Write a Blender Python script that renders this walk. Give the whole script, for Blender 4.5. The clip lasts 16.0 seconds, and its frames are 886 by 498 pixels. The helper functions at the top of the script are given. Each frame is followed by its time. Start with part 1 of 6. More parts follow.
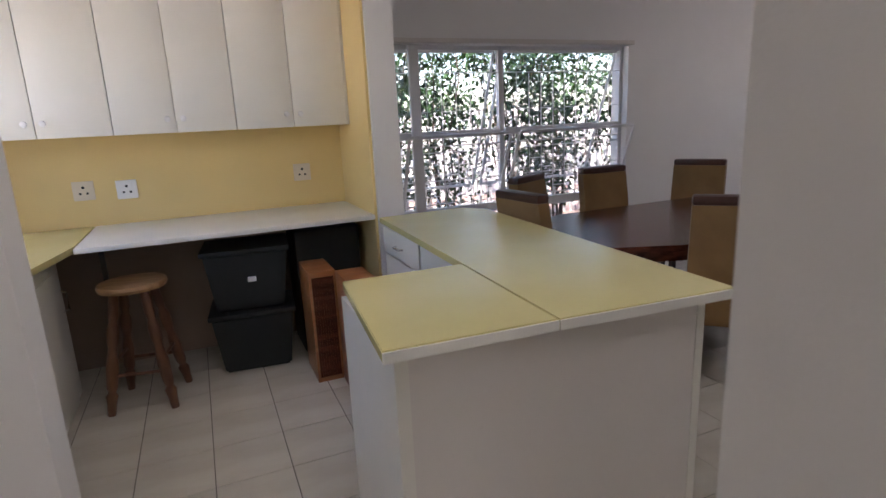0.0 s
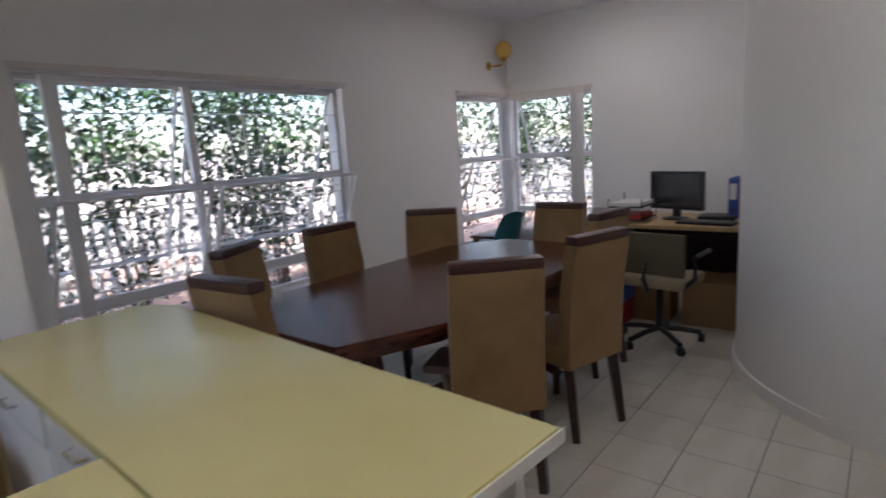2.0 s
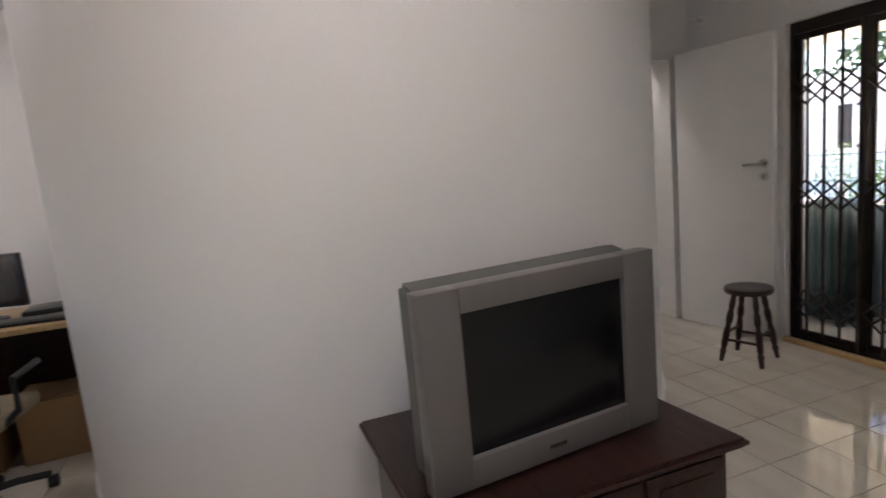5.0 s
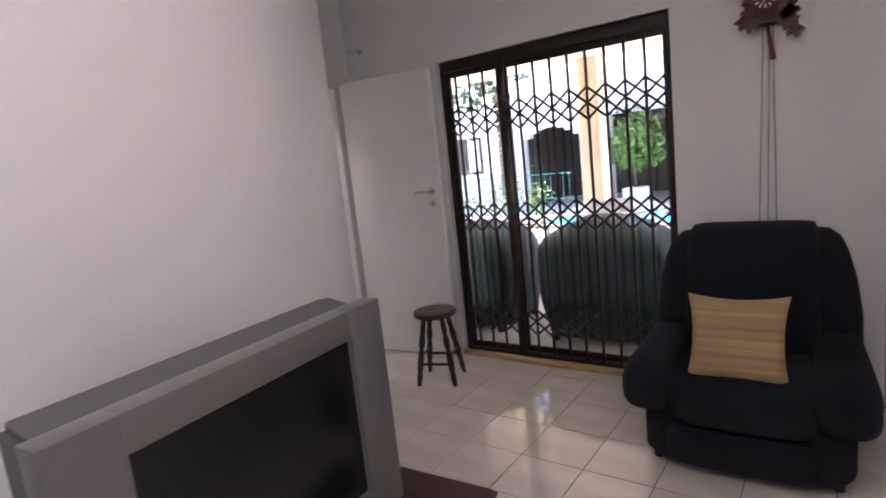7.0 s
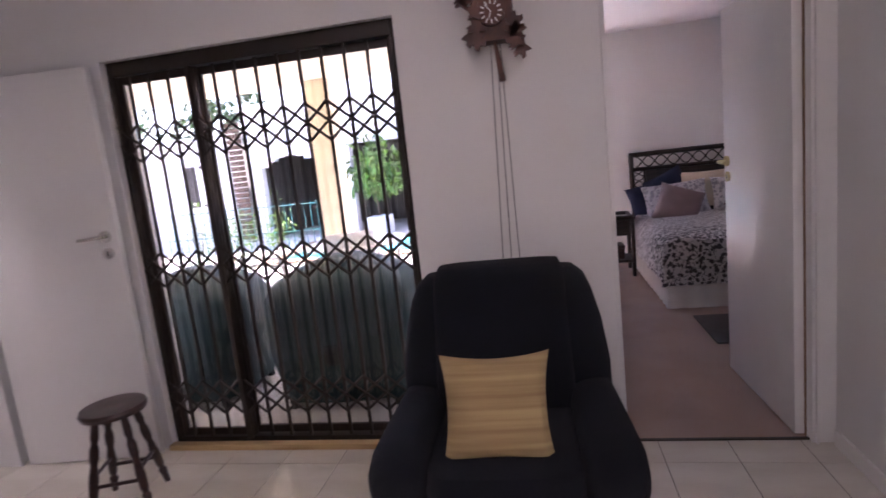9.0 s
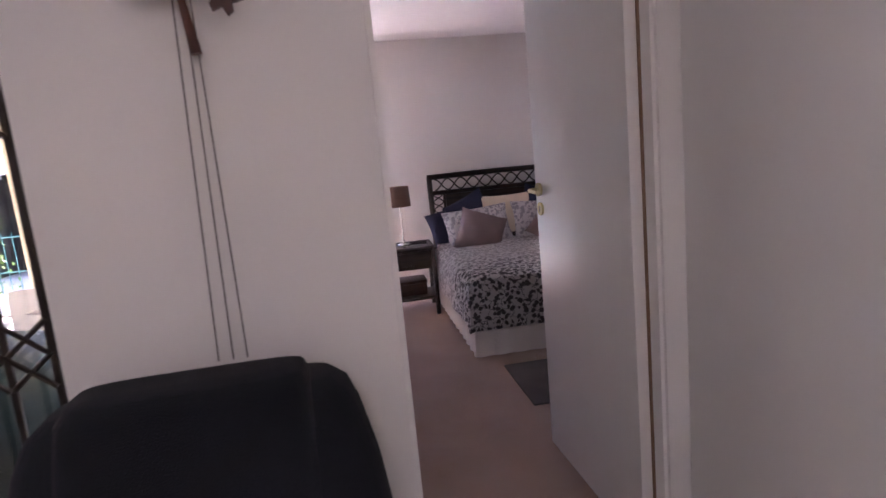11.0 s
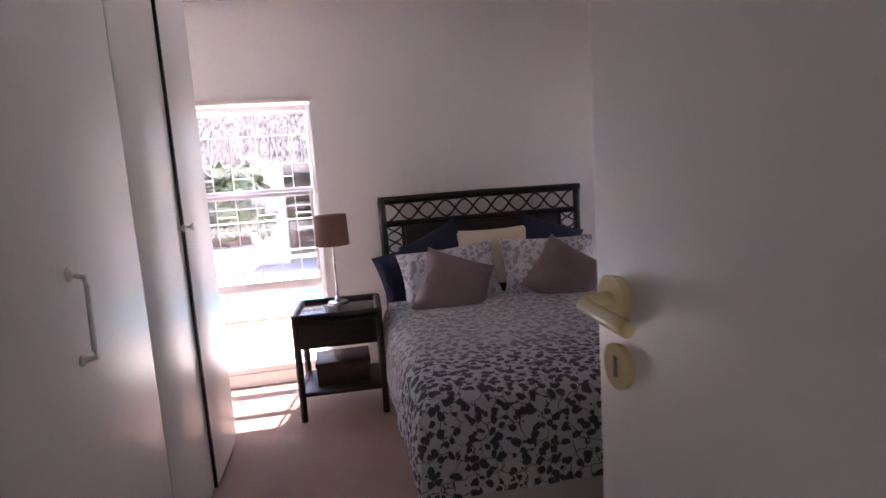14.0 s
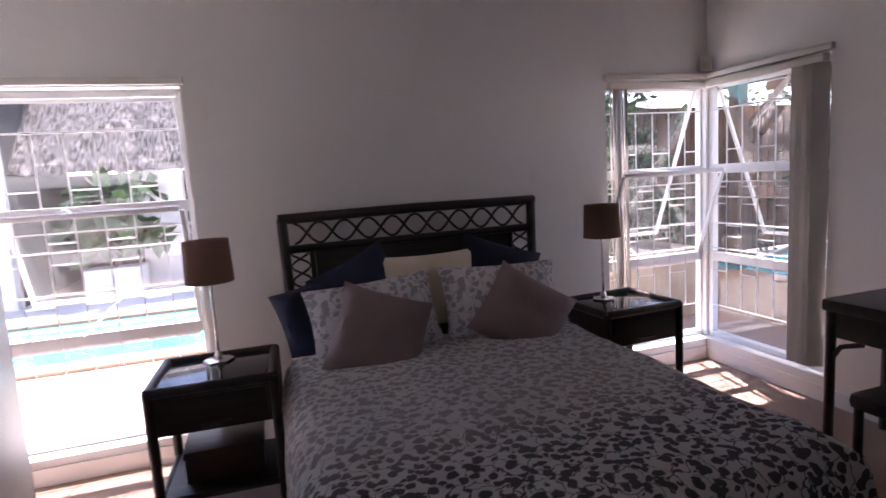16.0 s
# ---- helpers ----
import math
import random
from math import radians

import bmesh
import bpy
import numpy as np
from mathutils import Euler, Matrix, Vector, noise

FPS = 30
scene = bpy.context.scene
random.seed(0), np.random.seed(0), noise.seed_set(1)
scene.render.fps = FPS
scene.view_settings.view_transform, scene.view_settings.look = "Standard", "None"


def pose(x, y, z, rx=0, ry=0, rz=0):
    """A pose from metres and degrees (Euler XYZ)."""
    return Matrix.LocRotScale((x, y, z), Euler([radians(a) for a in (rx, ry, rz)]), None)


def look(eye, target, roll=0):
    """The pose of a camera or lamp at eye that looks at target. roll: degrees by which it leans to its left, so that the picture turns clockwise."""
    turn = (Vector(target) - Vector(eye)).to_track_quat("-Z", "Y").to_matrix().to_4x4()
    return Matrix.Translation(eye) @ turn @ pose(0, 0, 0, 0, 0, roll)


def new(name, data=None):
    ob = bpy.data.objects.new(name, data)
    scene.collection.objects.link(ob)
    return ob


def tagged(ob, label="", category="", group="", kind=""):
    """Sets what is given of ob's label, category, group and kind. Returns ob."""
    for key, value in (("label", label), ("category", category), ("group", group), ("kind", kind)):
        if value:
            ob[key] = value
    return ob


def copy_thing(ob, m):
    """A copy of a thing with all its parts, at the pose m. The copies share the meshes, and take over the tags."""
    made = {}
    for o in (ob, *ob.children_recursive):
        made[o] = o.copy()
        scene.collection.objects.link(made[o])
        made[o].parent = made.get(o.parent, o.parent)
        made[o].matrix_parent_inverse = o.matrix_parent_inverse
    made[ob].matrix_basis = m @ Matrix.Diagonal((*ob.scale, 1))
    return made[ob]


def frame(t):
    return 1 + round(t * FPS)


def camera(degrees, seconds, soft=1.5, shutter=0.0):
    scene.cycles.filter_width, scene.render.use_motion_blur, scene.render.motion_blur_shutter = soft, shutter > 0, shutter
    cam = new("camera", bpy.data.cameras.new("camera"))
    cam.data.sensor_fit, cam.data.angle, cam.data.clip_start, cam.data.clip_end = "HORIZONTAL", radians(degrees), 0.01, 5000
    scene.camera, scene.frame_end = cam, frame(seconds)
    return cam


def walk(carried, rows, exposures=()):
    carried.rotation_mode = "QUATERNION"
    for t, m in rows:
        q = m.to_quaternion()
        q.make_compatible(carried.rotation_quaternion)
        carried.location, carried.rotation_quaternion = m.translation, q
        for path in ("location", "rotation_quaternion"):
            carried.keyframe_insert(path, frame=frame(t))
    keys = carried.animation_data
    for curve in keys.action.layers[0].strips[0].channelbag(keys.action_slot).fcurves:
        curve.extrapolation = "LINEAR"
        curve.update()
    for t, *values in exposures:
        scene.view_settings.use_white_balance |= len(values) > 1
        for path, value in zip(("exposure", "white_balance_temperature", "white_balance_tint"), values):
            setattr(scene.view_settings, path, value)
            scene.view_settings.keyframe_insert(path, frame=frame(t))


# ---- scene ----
cam = camera(77.0, 16.0, shutter=0.35)
PATH = [
    (0, (-0.246, -0.088, 1.398), (0.519, 1.703, 0.939), -2.7),
    (0.5, (-0.162, 0.107, 1.404), (0.659, 1.877, 0.959), -2.5),
    (1, (-0.03, 0.293, 1.416), (0.937, 1.995, 1.008), -2.7),
    (1.5, (0.096, 0.415, 1.426), (1.319, 1.95, 1.04), -3.2),
    (2, (0.231, 0.527, 1.423), (1.763, 1.761, 1.065), -3.6),
    (2.5, (0.438, 0.576, 1.414), (2.168, 1.522, 1.078), -4.2),
    (3, (0.582, 0.574, 1.406), (2.44, 1.238, 1.081), -4.6),
    (3.5, (0.711, 0.561, 1.405), (2.661, 0.875, 1.091), -5.0),
    (4, (0.809, 0.566, 1.399), (2.784, 0.503, 1.091), -5.2),
    (4.5, (0.922, 0.494, 1.382), (2.866, 0.133, 1.084), -5.2),
    (5, (1.043, 0.408, 1.388), (2.907, -0.25, 1.089), -5.4),
    (5.2, (1.079, 0.372, 1.389), (2.904, -0.387, 1.084), -5.5),
    (7.3, (1.5, 0.207, 1.408), (2.542, -1.47, 1.089), -6.2),
    (7.5, (1.54, 0.128, 1.401), (2.495, -1.6, 1.08), -6.1),
    (8, (1.597, -0.034, 1.399), (2.369, -1.852, 1.084), -6.0),
    (8.5, (1.621, -0.185, 1.39), (2.204, -2.072, 1.074), -6.0),
    (9, (1.581, -0.401, 1.395), (1.963, -2.339, 1.083), -6.2),
    (9.5, (1.532, -0.64, 1.395), (1.718, -2.607, 1.084), -6.3),
    (10, (1.494, -0.884, 1.388), (1.47, -2.861, 1.083), -6.5),
    (10.2, (1.487, -0.969, 1.39), (1.376, -2.941, 1.077), -6.7),
    (12.3, (1.095, -2.167, 1.398), (0.729, -4.112, 1.108), -4.7),
    (12.5, (1.047, -2.273, 1.405), (0.68, -4.219, 1.121), -4.8),
    (13, (0.968, -2.555, 1.39), (0.603, -4.502, 1.11), -4.4),
    (13.5, (0.941, -2.843, 1.389), (0.574, -4.79, 1.114), -4.1),
    (14, (0.913, -3.13, 1.388), (0.567, -5.081, 1.119), -3.9),
    (14.5, (0.92, -3.372, 1.381), (0.577, -5.325, 1.118), -3.5),
    (15, (0.918, -3.608, 1.388), (0.55, -5.557, 1.13), -3.3),
    (15.5, (0.848, -3.818, 1.39), (0.39, -5.748, 1.133), -3.3),
    (16, (0.725, -3.98, 1.398), (0.126, -5.871, 1.138), -3.6),
]
EXPOSURES = [(0.0, 2.3, 6250, 21), (1.5, 2.2, 6000, 19), (3.0, 2.45, 6400, 17), (4.5, 2.75, 6500, 18), (5.2, 2.72, 6550, 20), (7.3, 3.15, 6250, 33), (10.2, 3.3, 6250, 39), (12.3, 3.45, 6600, 33), (14.0, 3.05, 6450, 32), (16.0, 2.35, 6250, 29)]
walk(cam, [(t, look(eye, target, roll)) for t, eye, target, roll in PATH], EXPOSURES)

# ---- world, sun, exposure ----
world = bpy.data.worlds.new("sky")
scene.world = world
world.use_nodes = True
sky = world.node_tree.nodes.new("ShaderNodeTexSky")
sky.sky_type = "NISHITA"
sky.sun_disc = False
SUN_ELEVATION, SUN_HEADING = radians(62), radians(197)
sky.sun_elevation, sky.sun_rotation = SUN_ELEVATION, SUN_HEADING
background = world.node_tree.nodes["Background"]
background.inputs["Strength"].default_value = 0.15
world.node_tree.links.new(sky.outputs[0], background.inputs[0])
sun = new("sun", bpy.data.lights.new("sun", "SUN"))
sun.data.energy, sun.data.angle, sun.data.color = 5.0, radians(0.5), (1.0, 0.95, 0.88)
toward = Vector((math.sin(SUN_HEADING) * math.cos(SUN_ELEVATION), math.cos(SUN_HEADING) * math.cos(SUN_ELEVATION), math.sin(SUN_ELEVATION)))
sun.matrix_world = look(toward * 30, (0, 0, 0))


# ---- materials ----
def mat(name, colour, rough=0.6, metal=0.0, vary=0.08, scale=6.0, bump=0.0, bump_scale=80.0, second=None, stretch=(1, 1, 1), island=False, coat=0.0, sheen=0.0):
    m = bpy.data.materials.new(name)
    m.use_nodes = True
    n, l = m.node_tree.nodes, m.node_tree.links
    b = n["Principled BSDF"]
    b.inputs["Roughness"].default_value, b.inputs["Metallic"].default_value = rough, metal
    b.inputs["Coat Weight"].default_value = coat
    b.inputs["Sheen Weight"].default_value = sheen
    co = n.new("ShaderNodeTexCoord")
    mp = n.new("ShaderNodeMapping")
    mp.inputs["Scale"].default_value = stretch
    l.new(co.outputs["Object"], mp.inputs[0])
    big, fine = n.new("ShaderNodeTexNoise"), n.new("ShaderNodeTexNoise")
    big.inputs["Scale"].default_value, big.inputs["Detail"].default_value = scale, 4
    fine.inputs["Scale"].default_value, fine.inputs["Detail"].default_value = bump_scale, 3
    l.new(mp.outputs[0], big.inputs[0])
    l.new(mp.outputs[0], fine.inputs[0])
    ramp = n.new("ShaderNodeValToRGB")
    low = second or tuple(c * (1 - vary) for c in colour)
    ramp.color_ramp.elements[0].color, ramp.color_ramp.elements[0].position = (*low, 1), 0.35
    ramp.color_ramp.elements[1].color, ramp.color_ramp.elements[1].position = (*colour, 1), 0.65
    l.new(big.outputs[0], ramp.inputs[0])
    out = ramp.outputs[0]
    if island:
        info = n.new("ShaderNodeObjectInfo")
        geo = n.new("ShaderNodeNewGeometry")
        add = n.new("ShaderNodeMath")
        add.operation = "ADD"
        l.new(info.outputs["Random"], add.inputs[0])
        l.new(geo.outputs["Random Per Island"], add.inputs[1])
        mr = n.new("ShaderNodeMapRange")
        mr.inputs[2].default_value, mr.inputs[3].default_value, mr.inputs[4].default_value = 2.0, 1 - 2.2 * vary, 1 + vary
        l.new(add.outputs[0], mr.inputs[0])
        mul = n.new("ShaderNodeVectorMath")
        mul.operation = "SCALE"
        l.new(out, mul.inputs[0])
        l.new(mr.outputs[0], mul.inputs["Scale"])
        out = mul.outputs[0]
    l.new(out, b.inputs["Base Color"])
    if bump:
        bp = n.new("ShaderNodeBump")
        bp.inputs["Strength"].default_value, bp.inputs["Distance"].default_value = bump, 0.01
        l.new(fine.outputs[0], bp.inputs["Height"])
        l.new(bp.outputs[0], b.inputs["Normal"])
    rr = n.new("ShaderNodeMapRange")
    rr.inputs[3].default_value, rr.inputs[4].default_value = max(0.02, rough * 0.95), min(1, rough * 1.05)
    l.new(fine.outputs[0], rr.inputs[0])
    l.new(rr.outputs[0], b.inputs["Roughness"])
    return m


def wood(name, dark, light, rough=0.3, along=(1, 12, 12), scale=3.0, bump=0.1):
    return mat(name, light, rough, second=dark, scale=scale, bump=bump, bump_scale=30, stretch=along)


def clear_glass(name, tint=(1, 1, 1)):
    m = bpy.data.materials.new(name)
    m.use_nodes = True
    n, l = m.node_tree.nodes, m.node_tree.links
    n.remove(n["Principled BSDF"])
    tr, gl, mx = n.new("ShaderNodeBsdfTransparent"), n.new("ShaderNodeBsdfGlossy"), n.new("ShaderNodeMixShader")
    tr.inputs[0].default_value = (*tint, 1)
    gl.inputs["Roughness"].default_value = 0.02
    mx.inputs[0].default_value = 0.05
    l.new(tr.outputs[0], mx.inputs[1])
    l.new(gl.outputs[0], mx.inputs[2])
    l.new(mx.outputs[0], n["Material Output"].inputs[0])
    return m


def emitter(name, colour, strength):
    m = bpy.data.materials.new(name)
    m.use_nodes = True
    b = m.node_tree.nodes["Principled BSDF"]
    b.inputs["Base Color"].default_value = (*colour, 1)
    b.inputs["Emission Color"].default_value = (*colour, 1)
    b.inputs["Emission Strength"].default_value = strength
    return m


def print_cloth(name, ground, shade, size=16.0, cover=0.42):
    """White cotton printed with grey leaf shapes."""
    m = mat(name, ground, 0.85, vary=0.05, bump=0.25, bump_scale=300)
    n, l = m.node_tree.nodes, m.node_tree.links
    b = n["Principled BSDF"]
    co = n.new("ShaderNodeTexCoord")
    wob = n.new("ShaderNodeTexNoise")
    wob.inputs["Scale"].default_value = size * 0.9
    mixv = n.new("ShaderNodeVectorMath")
    mixv.operation = "MULTIPLY_ADD"
    mixv.inputs[1].default_value = (0.035, 0.035, 0.035)
    l.new(co.outputs["Object"], wob.inputs[0])
    l.new(wob.outputs["Color"], mixv.inputs[0])
    l.new(co.outputs["Object"], mixv.inputs[2])
    vo = n.new("ShaderNodeTexVoronoi")
    vo.inputs["Scale"].default_value = size
    l.new(mixv.outputs[0], vo.inputs["Vector"])
    ve = n.new("ShaderNodeTexVoronoi")
    ve.feature = "DISTANCE_TO_EDGE"
    ve.inputs["Scale"].default_value = size * 0.45
    l.new(mixv.outputs[0], ve.inputs["Vector"])
    lt = n.new("ShaderNodeMath")
    lt.operation = "LESS_THAN"
    lt.inputs[1].default_value = cover
    l.new(vo.outputs["Distance"], lt.inputs[0])
    le = n.new("ShaderNodeMath")
    le.operation = "LESS_THAN"
    le.inputs[1].default_value = 0.016
    l.new(ve.outputs["Distance"], le.inputs[0])
    mx = n.new("ShaderNodeMath")
    mx.operation = "MAXIMUM"
    l.new(lt.outputs[0], mx.inputs[0])
    l.new(le.outputs[0], mx.inputs[1])
    tone = n.new("ShaderNodeMix")
    tone.data_type = "RGBA"
    tone.inputs[6].default_value, tone.inputs[7].default_value = (*ground, 1), (*shade, 1)
    l.new(mx.outputs[0], tone.inputs[0])
    l.new(tone.outputs[2], b.inputs["Base Color"])
    return m, mx, tone


WALL = mat("white_wall_paint", (0.85, 0.83, 0.80), 0.55, vary=0.03, scale=1.5, bump=0.06, bump_scale=140)
YELLOW = mat("yellow_wall_paint", (0.78, 0.58, 0.24), 0.45, vary=0.06, scale=2, bump=0.06, bump_scale=120)
CEIL = mat("ceiling_paint", (0.84, 0.82, 0.83), 0.7, vary=0.02, bump=0.04)
WHITE = mat("white_gloss_paint", (0.83, 0.81, 0.78), 0.36, vary=0.03, scale=3)
CREAMCUP = mat("cream_cupboard_laminate", (0.80, 0.77, 0.68), 0.35, vary=0.04, scale=3)
OFFWHITE = mat("offwhite_board", (0.74, 0.69, 0.63), 0.4, vary=0.05, scale=2)
# Beige board darkened to brown: the shade under the worktop is in its colour.
SHADEDBOARD = mat("shade_browned_board", (0.36, 0.27, 0.20), 0.7, vary=0.12, scale=3)
YTOP = mat("pale_yellow_laminate", (0.70, 0.63, 0.30), 0.19, second=(0.66, 0.59, 0.26), scale=3)
WTOP = mat("white_worktop_laminate", (0.82, 0.80, 0.72), 0.3, vary=0.03)
GROUT = mat("grout", (0.16, 0.14, 0.12), 0.9, vary=0.3, scale=12)
TILE = mat("cream_floor_tile", (0.70, 0.66, 0.57), 0.07, second=(0.62, 0.57, 0.48), scale=2.2, stretch=(1, 3, 1), island=True, vary=0.03)
CARPET = mat("beige_carpet", (0.35, 0.225, 0.165), 0.95, second=(0.29, 0.18, 0.13), scale=3, bump=0.7, bump_scale=260, sheen=0.3)
MAHOG = wood("mahogany", (0.055, 0.014, 0.008), (0.13, 0.038, 0.02), 0.09)
DARKWOOD = wood("dark_wood", (0.02, 0.008, 0.006), (0.05, 0.02, 0.015), 0.28)
RAILWOOD = wood("red_brown_rail", (0.04, 0.014, 0.009), (0.085, 0.028, 0.018), 0.36)
RATTAN = wood("dark_rattan", (0.010, 0.007, 0.006), (0.030, 0.018, 0.014), 0.4)
ORANGEWOOD = wood("orange_veneer", (0.28, 0.10, 0.03), (0.42, 0.17, 0.06), 0.35)
PINE = wood("pale_wood", (0.42, 0.27, 0.12), (0.55, 0.38, 0.18), 0.45)
STOOLLEG = wood("turned_stool_leg", (0.10, 0.04, 0.02), (0.19, 0.085, 0.04), 0.4, along=(8, 8, 1))
STOOLSEAT = wood("worn_stool_seat", (0.26, 0.14, 0.06), (0.40, 0.24, 0.11), 0.45)
SUEDE = mat("tan_suede", (0.27, 0.16, 0.06), 0.9, second=(0.21, 0.12, 0.042), scale=5, bump=0.2, bump_scale=200, sheen=0.2)
NAVY = mat("navy_upholstery", (0.0035, 0.004, 0.009), 0.95, vary=0.3, scale=8, bump=0.5, bump_scale=300)
STRIPE = mat("gold_striped_cushion", (0.50, 0.37, 0.17), 0.85, second=(0.34, 0.22, 0.10), scale=2.5, stretch=(0.5, 0.5, 14), bump=0.4, bump_scale=160)
SILVER = mat("silver_plastic", (0.20, 0.185, 0.175), 0.36, metal=0.3, vary=0.04)
DARKPLASTIC = mat("dark_grey_plastic", (0.10, 0.10, 0.09), 0.5, vary=0.1)
BLACK = mat("black_plastic", (0.012, 0.012, 0.013), 0.4, vary=0.2)
SCREEN = mat("dark_glass_screen", (0.006, 0.006, 0.007), 0.22, vary=0.1)
TOPGLASS = mat("polished_dark_glass", (0.012, 0.012, 0.013), 0.04, vary=0.1)
BINPLASTIC = mat("black_bin_plastic", (0.010, 0.012, 0.012), 0.65, vary=0.2, bump=0.1)
BRONZE = mat("bronze_aluminium", (0.035, 0.024, 0.018), 0.42, metal=0.3, vary=0.15, scale=10)
FRAME = mat("white_window_frame", (0.80, 0.79, 0.78), 0.35, vary=0.03)
BLIND = mat("blind_fabric", (0.70, 0.65, 0.60), 0.85, vary=0.06, bump=0.2, bump_scale=200)
BRASS = mat("brass", (0.75, 0.52, 0.16), 0.22, metal=1.0, vary=0.1)
IVORY = mat("ivory_enamel_handle", (0.70, 0.60, 0.30), 0.25, vary=0.05)
CHROME = mat("chrome", (0.75, 0.74, 0.72), 0.15, metal=1.0, vary=0.05)
AMBER = mat("amber_glass_globe", (0.72, 0.46, 0.10), 0.15, vary=0.15, coat=0.5)
TEALSHELL = mat("teal_plastic", (0.01, 0.13, 0.14), 0.35, vary=0.1)
COVER = mat("green_vinyl_cover", (0.020, 0.055, 0.056), 0.62, second=(0.014, 0.038, 0.04), scale=3, bump=0.25, bump_scale=9)
SHADE = mat("taupe_lampshade_fabric", (0.26, 0.16, 0.12), 0.8, vary=0.1, bump=0.2, bump_scale=300)
TAUPE = mat("taupe_satin_cushion", (0.24, 0.17, 0.17), 0.45, vary=0.15, scale=4, bump=0.15, bump_scale=40)
NAVYPIL = mat("navy_pillow_cotton", (0.016, 0.022, 0.06), 0.85, vary=0.2, bump=0.2)
RUG = mat("grey_rug_pile", (0.10, 0.095, 0.095), 0.95, vary=0.25, bump=0.5, bump_scale=200)
CREAMPIL = mat("cream_pillow_cotton", (0.72, 0.62, 0.48), 0.85, vary=0.05, bump=0.2)
VALANCE = mat("white_cotton_valance", (0.76, 0.72, 0.67), 0.9, vary=0.05, bump=0.3, bump_scale=60)
CARD = mat("brown_cardboard", (0.34, 0.21, 0.10), 0.85, vary=0.1, bump=0.1)
CHAIRFAB = mat("olive_office_fabric", (0.12, 0.10, 0.06), 0.95, vary=0.15, bump=0.3, bump_scale=250)
CHAIRSEAT = mat("beige_office_fabric", (0.34, 0.28, 0.18), 0.95, vary=0.15, bump=0.3, bump_scale=250)
BLUEP = mat("blue_binder", (0.03, 0.08, 0.35), 0.5)
REDP = mat("red_binder", (0.45, 0.03, 0.03), 0.5)
ORANGEP = mat("orange_binder", (0.65, 0.30, 0.03), 0.5)
PAPER = mat("paper", (0.8, 0.78, 0.74), 0.8, vary=0.04)
CLOCKWOOD = wood("carved_walnut", (0.06, 0.02, 0.012), (0.14, 0.05, 0.03), 0.45, along=(4, 4, 4))
GLASS = clear_glass("window_glass")
POLY = bpy.data.materials.new("blue_roof_sheeting")
POLY.use_nodes = True
POLY.node_tree.nodes["Principled BSDF"].inputs["Base Color"].default_value = (0.42, 0.58, 0.70, 1)
POLY.node_tree.nodes["Principled BSDF"].inputs["Roughness"].default_value = 0.35
POLY.node_tree.nodes["Principled BSDF"].inputs["Transmission Weight"].default_value = 0.35
SMOKED = clear_glass("door_glass", (0.85, 0.85, 0.85))
CREAMWALL = mat("cream_outside_paint", (0.75, 0.66, 0.48), 0.8, vary=0.06, bump=0.2)
OUTWHITE = mat("white_outside_paint", (0.78, 0.77, 0.74), 0.8, vary=0.08, bump=0.2, scale=2)
PAVE = mat("pale_paving", (0.72, 0.68, 0.62), 0.8, second=(0.62, 0.58, 0.52), scale=3, bump=0.2, bump_scale=40)
THATCH = mat("grey_thatch", (0.40, 0.36, 0.33), 1.0, second=(0.07, 0.06, 0.055), scale=14, stretch=(2, 0.5, 0.5), bump=1.0, bump_scale=60)
SOIL = mat("brown_garden_paving", (0.34, 0.23, 0.18), 0.9, second=(0.26, 0.17, 0.14), scale=5, bump=0.4, bump_scale=30)
WATER = mat("pool_water", (0.10, 0.52, 0.60), 0.06, second=(0.06, 0.42, 0.52), scale=3, bump=0.15, bump_scale=6)
BARK = mat("bark", (0.10, 0.07, 0.05), 0.95, vary=0.3, bump=0.6, bump_scale=40)
LEAF = mat("hedge_leaf", (0.05, 0.12, 0.03), 0.38, second=(0.025, 0.06, 0.018), scale=2, island=True, vary=0.3)
LEAFB = mat("bright_leaf", (0.13, 0.26, 0.03), 0.4, second=(0.08, 0.18, 0.02), scale=3, island=True, vary=0.3)
# Near-black colour stands in for the shade inside the garden buildings.
PAINTEDSHADE = mat("painted_interior_shade", (0.05, 0.045, 0.04), 0.9, vary=0.2)
FENCE = wood("dark_fence_timber", (0.05, 0.03, 0.02), (0.11, 0.07, 0.045), 0.8, along=(6, 6, 1))
BROWNSTONE = mat("brown_planter_render", (0.30, 0.19, 0.12), 0.85, vary=0.15, bump=0.3)
TANSTONE = mat("tan_planter_render", (0.48, 0.36, 0.25), 0.85, vary=0.25, scale=4, bump=0.3)
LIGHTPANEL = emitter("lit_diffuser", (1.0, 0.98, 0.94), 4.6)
GRASS = mat("lawn", (0.07, 0.10, 0.03), 0.95, vary=0.4, scale=6, bump=0.6)


# ---- mesh helpers ----
def box(bm, lo, hi, bevel=0.0, m=None):
    c = [(a + b) / 2 for a, b in zip(lo, hi)]
    s = [abs(b - a) for a, b in zip(lo, hi)]
    vs = bmesh.ops.create_cube(bm, size=1, matrix=Matrix.Translation(c) @ Matrix.Diagonal((*s, 1)))["verts"]
    if bevel:
        es = list({e for v in vs for e in v.link_edges})
        r = bmesh.ops.bevel(bm, geom=es, offset=min(bevel, min(s) * 0.45), segments=2, profile=0.6, affect="EDGES")
        vs = list({v for f in r["faces"] for v in f.verts} | {v for v in vs if v.is_valid})
    if m:
        bmesh.ops.transform(bm, matrix=m, verts=vs)
    return bm


